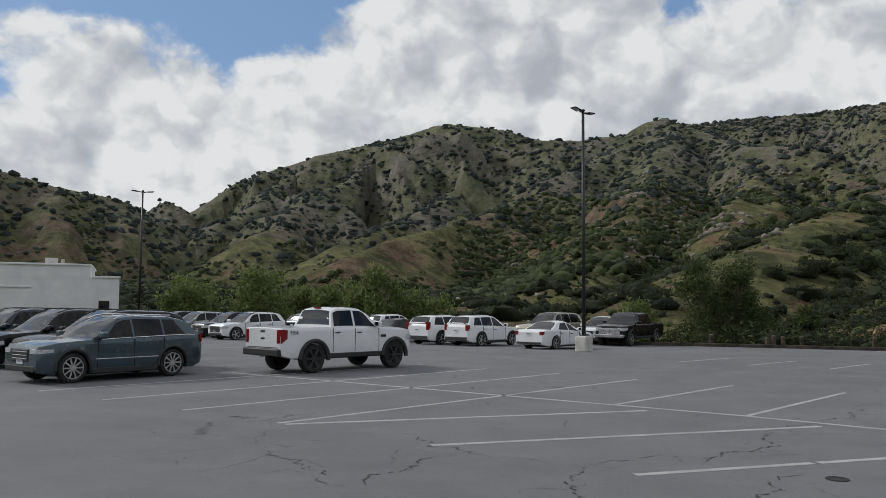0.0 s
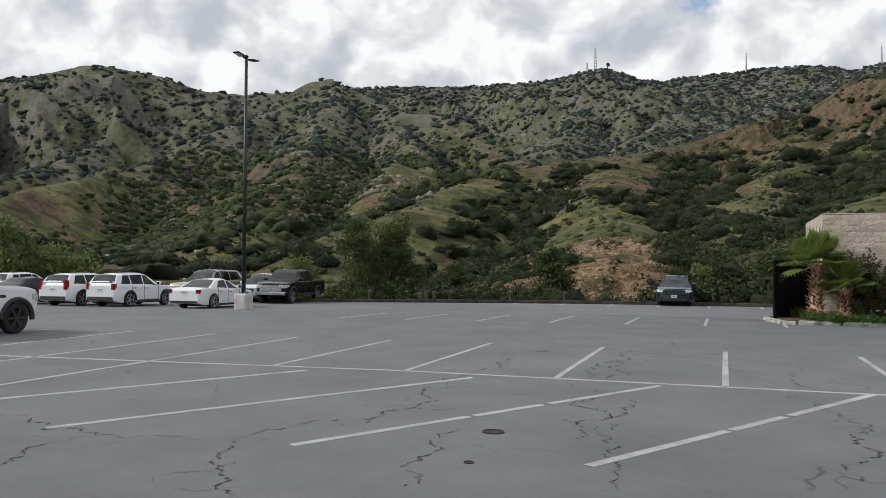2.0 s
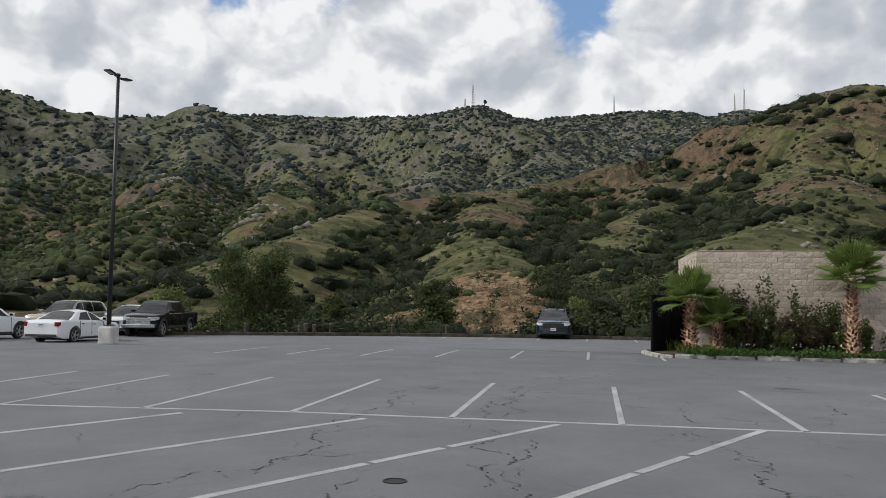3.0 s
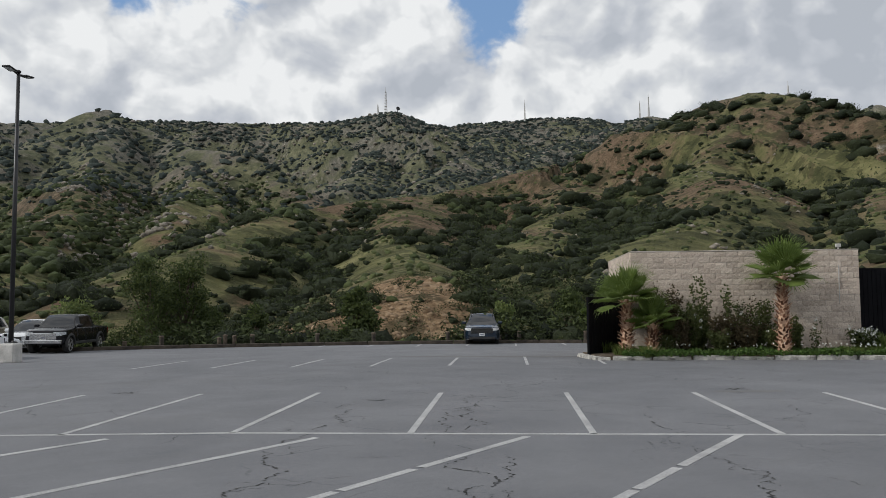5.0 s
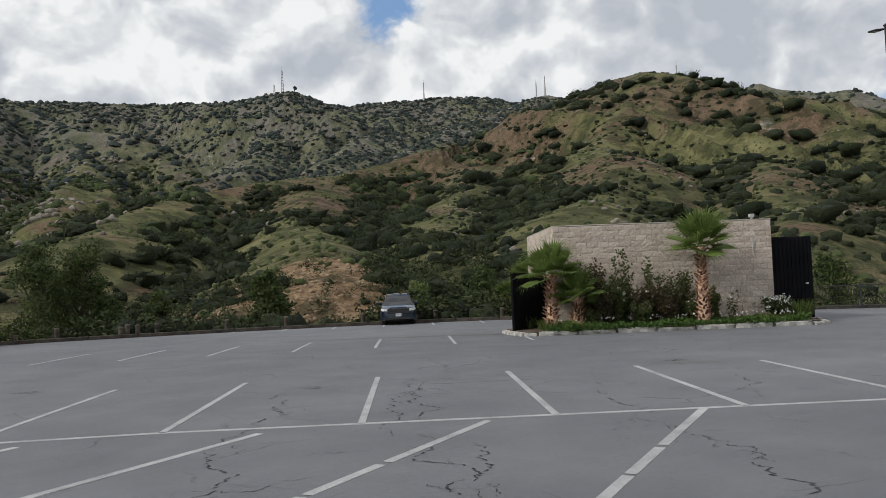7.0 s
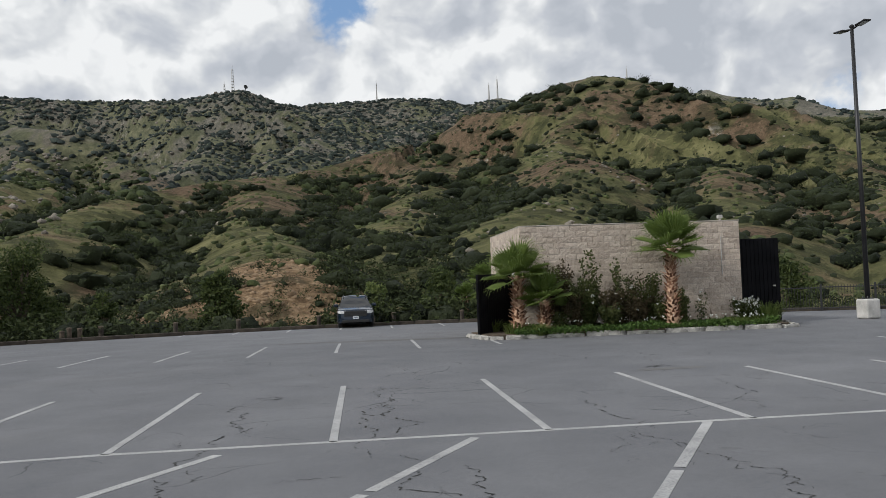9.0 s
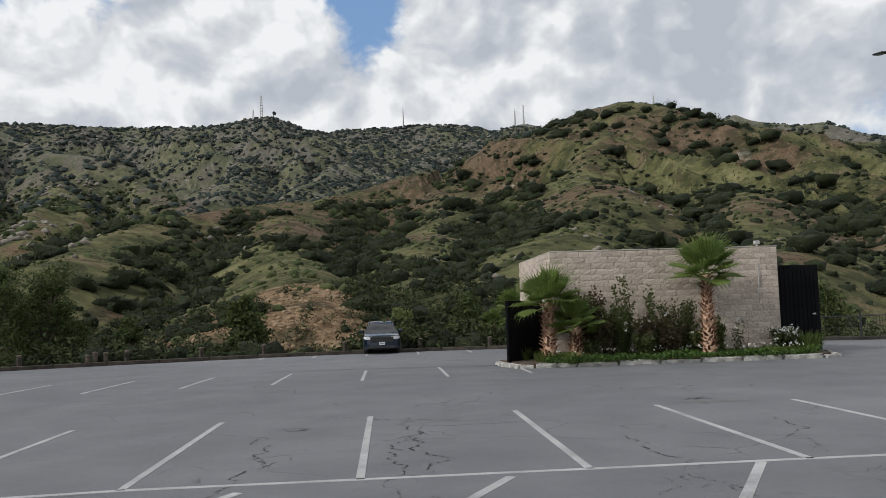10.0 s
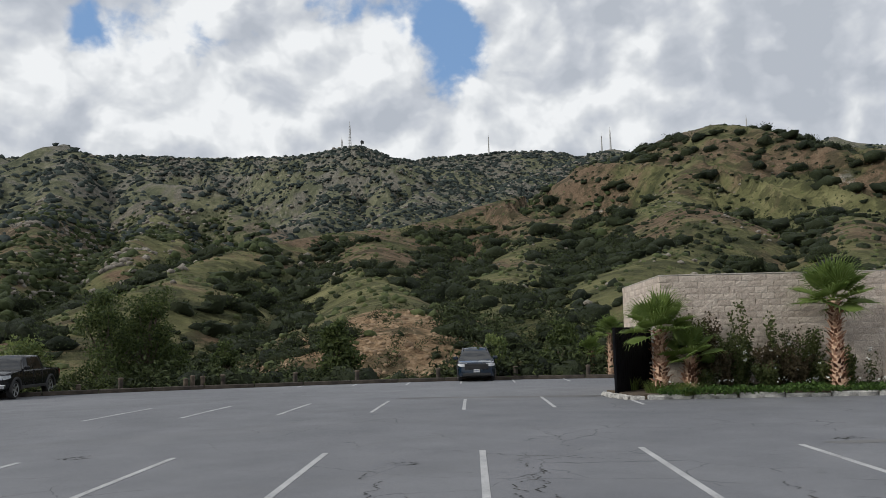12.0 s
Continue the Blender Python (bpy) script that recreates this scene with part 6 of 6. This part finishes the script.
tree_at(56.5, 60, 4.2, 5.0, 15, pine_leaf, "dark tree behind the block enclosure", leaves=3300)

# the brush belt behind the edging
brush = leafy_shapes(6, 100, 16, 0.85, 0.15)
brush_core = bushy_shapes(2, 6, 17, 0.85)
for k, (a0, a1, n_b, lo, hi, mat, label) in enumerate(((-12, 80, 800, 0.4, 1.0, scrub_near, "dark dense brush behind the edging"), (-12, 80, 380, 0.3, 0.7, sage_mat, "grey-green brush behind the edging"),
                                                      (-34, -8, 260, 0.7, 1.6, scrub_near, "dark brush behind the parked cars"),
                                                      (32.5, 46, 230, 0.8, 1.9, scrub_near, "tall dark brush on the bank behind the lot"), (12, 26.5, 200, 0.7, 1.6, scrub_near, "tall dark brush at the foot of the slope"))):
    rng = np.random.RandomState(60 + k)
    az = rng.uniform(a0, a1, n_b)
    r = edge_r(az) + 1.4 + 38 * rng.rand(n_b) ** 1.4
    x, y = EYE.x + r * np.sin(np.radians(az)), EYE.y + r * np.cos(np.radians(az))
    many("edge_brush", brush, np.stack([x, y, land(x, y) - 0.1], -1), rng.uniform(lo, hi, n_b), mat, label, "brush", 70 + k)
    keep = rng.rand(n_b) < 0.45
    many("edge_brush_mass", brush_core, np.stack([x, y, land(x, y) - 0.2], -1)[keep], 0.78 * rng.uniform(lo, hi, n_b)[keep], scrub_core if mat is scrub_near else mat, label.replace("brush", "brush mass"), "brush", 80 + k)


def frond_shape(size, seed):
    """A fan leaf: stalk along x, then a folded fan of narrow drooping blades."""
    rng = np.random.RandomState(seed)
    vs, fs = [], []
    stalk = size * 0.55

    # stalk
    w = 0.02 * size
    vs.extend([(0, -w, 0), (0, w, 0), (stalk, w * 0.6, size * 0.04), (stalk, -w * 0.6, size * 0.04), (0, 0, -w), (stalk, 0, size * 0.04 - w)])
    fs.extend([(0, 1, 2, 3), (1, 4, 5, 2), (4, 0, 3, 5)])
    # pleated fan, split into drooping tips
    hub = len(vs)
    vs.append((stalk * 0.94, 0, size * 0.04))
    n_bl = 26
    ang = [radians(-118 + 236 * k / (n_bl - 1)) for k in range(n_bl)]
    length = [size * (0.58 + 0.34 * math.cos(a * 0.7)) * rng.uniform(0.93, 1.07) for a in ang]
    cup = lambda a, l: 0.16 * l * abs(math.sin(a)) + size * 0.04

    def at(a, l, z):
        vs.append((stalk + l * math.cos(a), l * math.sin(a), cup(a, l) + z))
        return len(vs) - 1

    ridge = [at(a, l * 0.55, 0.012) for a, l in zip(ang, length)]
    valley = [at((a + c) / 2, (l + m) * 0.27, -0.02) for a, c, l, m in zip(ang, ang[1:], length, length[1:])]
    for k in range(n_bl - 1):
        fs.append((hub, ridge[k], valley[k]))
        fs.append((hub, valley[k], ridge[k + 1]))
    for k in range(1, n_bl - 1):
        mid = at(ang[k], length[k] * 0.80, 0.0)
        tip = at(ang[k] + rng.uniform(-0.04, 0.04), length[k] * rng.uniform(0.95, 1.05), -length[k] * rng.uniform(0.03, 0.26))
        fs.extend([(valley[k - 1], mid, ridge[k]), (ridge[k], mid, valley[k])])
        d = 0.014 * size
        side = np.array((-math.sin(ang[k]), math.cos(ang[k]), 0)) * d
        m0 = np.array(vs[mid])
        i = len(vs)
        vs.extend([tuple(m0 - side), tuple(m0 + side)])
        fs.append((i, tip, i + 1))
    me = bpy.data.meshes.new("frond")
    me.from_pydata(vs, [], fs)
    me.materials.append(frond_mat)
    return me


def palm(x, y, z, trunk_h, size, seed, label, fronds=28, radius=0.17, boots=120):
    rng = random.Random(seed)
    ob = thing("fan_palm", Matrix.Translation((x, y, z)), label, "palm", "fan palms")
    bm = bmesh.new()
    lathe(bm, [(radius * 1.25, -0.1), (radius * 1.1, trunk_h * 0.15), (radius * 0.8, trunk_h * 0.6), (radius * 0.62, trunk_h), (radius * 0.2, trunk_h + 0.15)], 14)
    part("trunk", bm, boot_mat, ob)
    bm = bmesh.new()
    for k in range(boots):
        t = k / boots
        a = k * 2.4 + rng.uniform(-0.2, 0.2)
        zz = trunk_h * (0.03 + 0.97 * t)
        r = radius * (1.15 - 0.5 * t)
        l = rng.uniform(0.14, 0.30)
        m = Matrix.Rotation(a, 4, "Z") @ Matrix.Translation((r * 0.8, 0, zz)) @ Matrix.Rotation(radians(rng.uniform(-58, -18)), 4, "Y")
        w0, w1 = 0.05, rng.uniform(0.012, 0.03)
        v = [bm.verts.new(m @ Vector(q)) for q in ((0, -w0, -0.014), (0, w0, -0.014), (0, w0, 0.014), (0, -w0, 0.014), (l, -w1, 0.012), (l, w1, 0.012), (l, w1, 0.022), (l, -w1, 0.022))]
        for q in ((0, 1, 5, 4), (1, 2, 6, 5), (2, 3, 7, 6), (3, 0, 4, 7), (4, 5, 6, 7)):
            bm.faces.new([v[i] for i in q])
    part("bark_sheath", bm, boot_mat, ob, "shaggy brown cut leaf bases")
    shapes = [frond_shape(size, seed * 10 + k) for k in range(4)]
    for k in range(fronds):
        t = k / (fronds - 1)
        lift = 80 - 92 * t ** 0.85 + rng.uniform(-9, 9)
        o = new("frond", shapes[k % 4])
        o.parent = ob
        o.matrix_local = Matrix.Translation((0, 0, trunk_h + 0.12 - 0.15 * t)) @ Matrix.Rotation(k * 2.4, 4, "Z") @ Matrix.Rotation(radians(-lift), 4, "Y") @ Matrix.Rotation(radians(rng.uniform(-25, 25)), 4, "X")
    return ob


palm(24.9, 18.97, 0.12, 2.7, 1.06, 3, "fan palm with shaggy brown trunk before the block wall", 22, 0.17, 190)
palm(20.75, 22.35, 0.12, 1.9, 1.0, 4, "fan palm with a leaning green crown beside the gate", 18, 0.18, 140)
palm(21.4, 21.75, 0.12, 1.05, 0.85, 5, "short fan palm with arching fronds in the planter", 14, 0.17, 80)
x, y = spot(42.7, 49)
palm(x, y, ground_z(x, y), 2.3, 0.75, 6, "small palm behind the gate", 20, 0.13, 60)
x, y = spot(41.6, 51)
palm(x, y, ground_z(x, y) - 0.3, 1.6, 0.7, 7, "small palm behind the gate", 18, 0.13, 50)

WALL = along(*TL, *TR)


def bed_point(u, v):
    """Place in the planter: u metres along the wall, v metres out from it."""
    return WALL @ Vector((u, -v, 0.13))


def shrub(u, v, h, w, stems, seed, mat, label, leaf=0.07, per=55, name="shrub", low=0.15, flowers=0, spread=0.5):
    """Upright branching stems set with leaves."""
    rng = np.random.RandomState(seed)
    p = bed_point(u, v)
    ob = thing(name, Matrix.Translation(p), label, "shrub", "planter shrubs")
    pts, blooms = [], []
    for k in range(stems):
        bm = bmesh.new()
        a, out = rng.uniform(0, 6.283), rng.uniform(0.1, 1.0) * w * 0.5
        hh = h * rng.uniform(0.6, 1.0)
        last = np.array((0.06 * math.cos(a), 0.06 * math.sin(a), -0.03))
        for i in range(1, 6):
            t = i / 5
            nxt_p = np.array((out * t ** 1.2 * math.cos(a) + 0.03 * rng.randn(), out * t ** 1.2 * math.sin(a) * spread + 0.03 * rng.randn(), hh * t))
            rod(bm, tuple(last), tuple(nxt_p), 0.012 * (1.2 - t), 0.012 * (1.05 - t), 4)
            for _ in range(int(per / 3)):
                if t > low:
                    pts.append(last + (nxt_p - last) * rng.rand() + rng.randn(3) * (0.06, 0.06, 0.05))
            if i > 2 and rng.rand() < flowers:
                blooms.append(nxt_p + rng.randn(3) * 0.06)
            last = nxt_p
        part("stem", bm, twig_mat, ob)
    vv, ff = leaf_mesh(np.array(pts), leaf, seed, 0.55, -0.2)
    part_np("foliage", vv.tolist(), ff.tolist(), mat, ob)
    if blooms:
        vv, ff = leaf_mesh(np.repeat(np.array(blooms), 6, axis=0) + 0.03 * rng.randn(6 * len(blooms), 3), 0.075, seed + 1, 0.9, -0.4)
        part_np("bloom", vv.tolist(), ff.tolist(), petal_mat, ob, "small white flowers")


shrub(2.35, 0.6, 3.0, 1.3, 7, 1, shrub_leaf, "tall thin-stemmed green shrub against the block wall", 0.13, 62, low=0.35)
shrub(3.35, 0.6, 3.05, 1.1, 5, 2, shrub_leaf, "tall thin-stemmed green shrub against the block wall", 0.13, 55, low=0.35)
shrub(1.2, 0.45, 2.6, 2.4, 26, 3, dry_leaf, "dark sprawling vine against the block wall", 0.10, 95)
shrub(2.2, 0.8, 1.9, 2.2, 34, 4, shrub_leaf, "dense green shrub with white flowers in the planter", 0.10, 110, flowers=0.14)
shrub(3.3, 0.8, 1.45, 2.2, 34, 5, dry_leaf, "brownish shrub in the planter", 0.10, 95, flowers=0.08)
shrub(4.35, 0.6, 2.0, 2.6, 26, 6, shrub_leaf, "thin green and reddish shrub against the block wall", 0.10, 85, flowers=0.08)
shrub(4.0, 0.35, 2.25, 2.2, 9, 16, dry_leaf, "wiry brown vine spread over the block wall", 0.08, 34, spread=0.15)
shrub(5.75, 0.5, 1.35, 0.9, 18, 7, shrub_leaf, "dark green shrub beside the palm", 0.09, 70)
shrub(6.4, 0.5, 1.25, 0.6, 4, 8, shrub_leaf, "thin green shrub with pale flowers", 0.08, 45, flowers=0.25)
shrub(2.9, 1.1, 1.0, 1.8, 30, 12, shrub_leaf, "dense dark green shrub in the planter", 0.11, 90, flowers=0.06)
shrub(1.7, 0.9, 1.45, 1.5, 26, 13, dry_leaf, "dark tangled shrub against the block wall", 0.11, 80)
shrub(3.9, 1.0, 1.1, 1.6, 24, 14, dry_leaf, "brown and green tangled shrub in the planter", 0.10, 80, flowers=0.08)
shrub(4.8, 0.9, 1.0, 1.3, 18, 15, shrub_leaf, "low green shrub beside the palm", 0.10, 70, flowers=0.08)
shrub(1.0, 1.2, 0.75, 1.2, 12, 9, shrub_leaf, "low green shrub in the planter", 0.08, 60, flowers=0.1)
shrub(6.9, 0.12, 1.0, 1.7, 3, 10, twig_mat, "bare twigs against the block wall", 0.04, 5, spread=0.1)
shrub(8.0, 0.75, 0.85, 1.7, 60, 11, shrub_leaf, "low rounded shrub covered in white flowers", 0.09, 80, flowers=0.85)
pot_p = bed_point(8.3, 0.62)
bm = bmesh.new()
lathe(bm, [(0.16, 0), (0.22, 0.34), (0.24, 0.36), (0.24, 0.40), (0.20, 0.40), (0.18, 0.30)], 18)
tagged(part("plant_pot", bm, trim_mat, m=Matrix.Translation(pot_p - Vector((0, 0, 0.01)))), "black plastic plant pot in the planter", "plant pot")

# ground cover and grass in the bed
rng = np.random.RandomState(90)
pts = []
for u, v in zip(rng.uniform(-0.6, 8.6, 7200), rng.rand(7200)):
    front = 2.08 + 0.10 * math.sin(u * 2.1)
    vv = front * v ** 0.75
    hgt = 0.10 + 0.26 * abs(noise.noise(Vector((u * 1.3, vv * 1.3, 0)))) + 0.06 * rng.rand()
    q = WALL @ Vector((u, -vv, 0.14))
    pts.append((q.x, q.y, 0.14 + hgt * rng.rand() ** 0.6))
v, f = leaf_mesh(np.array(pts), 0.095, 91, 0.8, -0.3)
tagged(part_np("ground_cover", v.tolist(), f.tolist(), cover_leaf), "bright green leafy ground cover in the planter", "ground cover", kind="stuff")
pts = [WALL @ Vector((rng.uniform(-0.4, 8.4), -rng.uniform(0.9, 1.9), 0.42 + 0.15 * rng.rand())) for _ in range(70)]
v, f = leaf_mesh(np.repeat(np.array([q[:] for q in pts]), 3, axis=0), 0.06, 92, 0.9, -0.5)
tagged(part_np("planter_flowers", v.tolist(), f.tolist(), petal_mat), "small white flowers among ground cover", "flowers", kind="stuff")


def grass(u, v, r, h, count, seed, label):
    rng = np.random.RandomState(seed)
    vs, fs = [], []
    p = bed_point(u, v)
    for i in range(count):
        a, d = rng.uniform(0, 6.283), r * rng.rand() ** 0.5 * 0.6
        b0 = np.array((p.x + d * math.cos(a), p.y + d * math.sin(a), p.z - 0.04))
        lean = np.array((math.cos(a), math.sin(a), 0)) * r * rng.uniform(0.2, 0.7)
        side = np.array((-math.sin(a), math.cos(a), 0)) * 0.012
        hh = h * rng.uniform(0.5, 1.0)
        k = len(vs)
        vs += [b0 - side, b0 + side, b0 + lean * 0.4 + (0, 0, hh * 0.65) + side * 0.8, b0 + lean * 0.4 + (0, 0, hh * 0.65) - side * 0.8, b0 + lean + (0, 0, hh)]
        fs += [(k, k + 1, k + 2, k + 3), (k + 3, k + 2, k + 4)]
    tagged(part_np("grass_clump", [tuple(q) for q in vs], fs, grass_mat), label, "grass", "grass clumps", "stuff")


grass(8.75, 0.75, 0.65, 0.85, 420, 1, "tall soft green grass clump at the planter's corner")
grass(8.2, 1.35, 0.5, 0.4, 260, 2, "green grass clump by the kerb")
grass(7.2, 1.5, 0.6, 0.4, 260, 3, "green grass clump by the kerb")
grass(0.2, 1.6, 0.5, 0.45, 240, 4, "yellowish grass clump under the palms")
grass(-0.5, 0.9, 0.5, 0.5, 240, 5, "yellowish grass clump by the gate")
grass(-1.0, -0.6, 0.4, 0.55, 200, 6, "weeds at the kerb beside the gate")

# ---------------------------------------------------------------- wall blocks, last
wall_blocks(TL, TR, 50)
wall_blocks(BL, TL, 80)
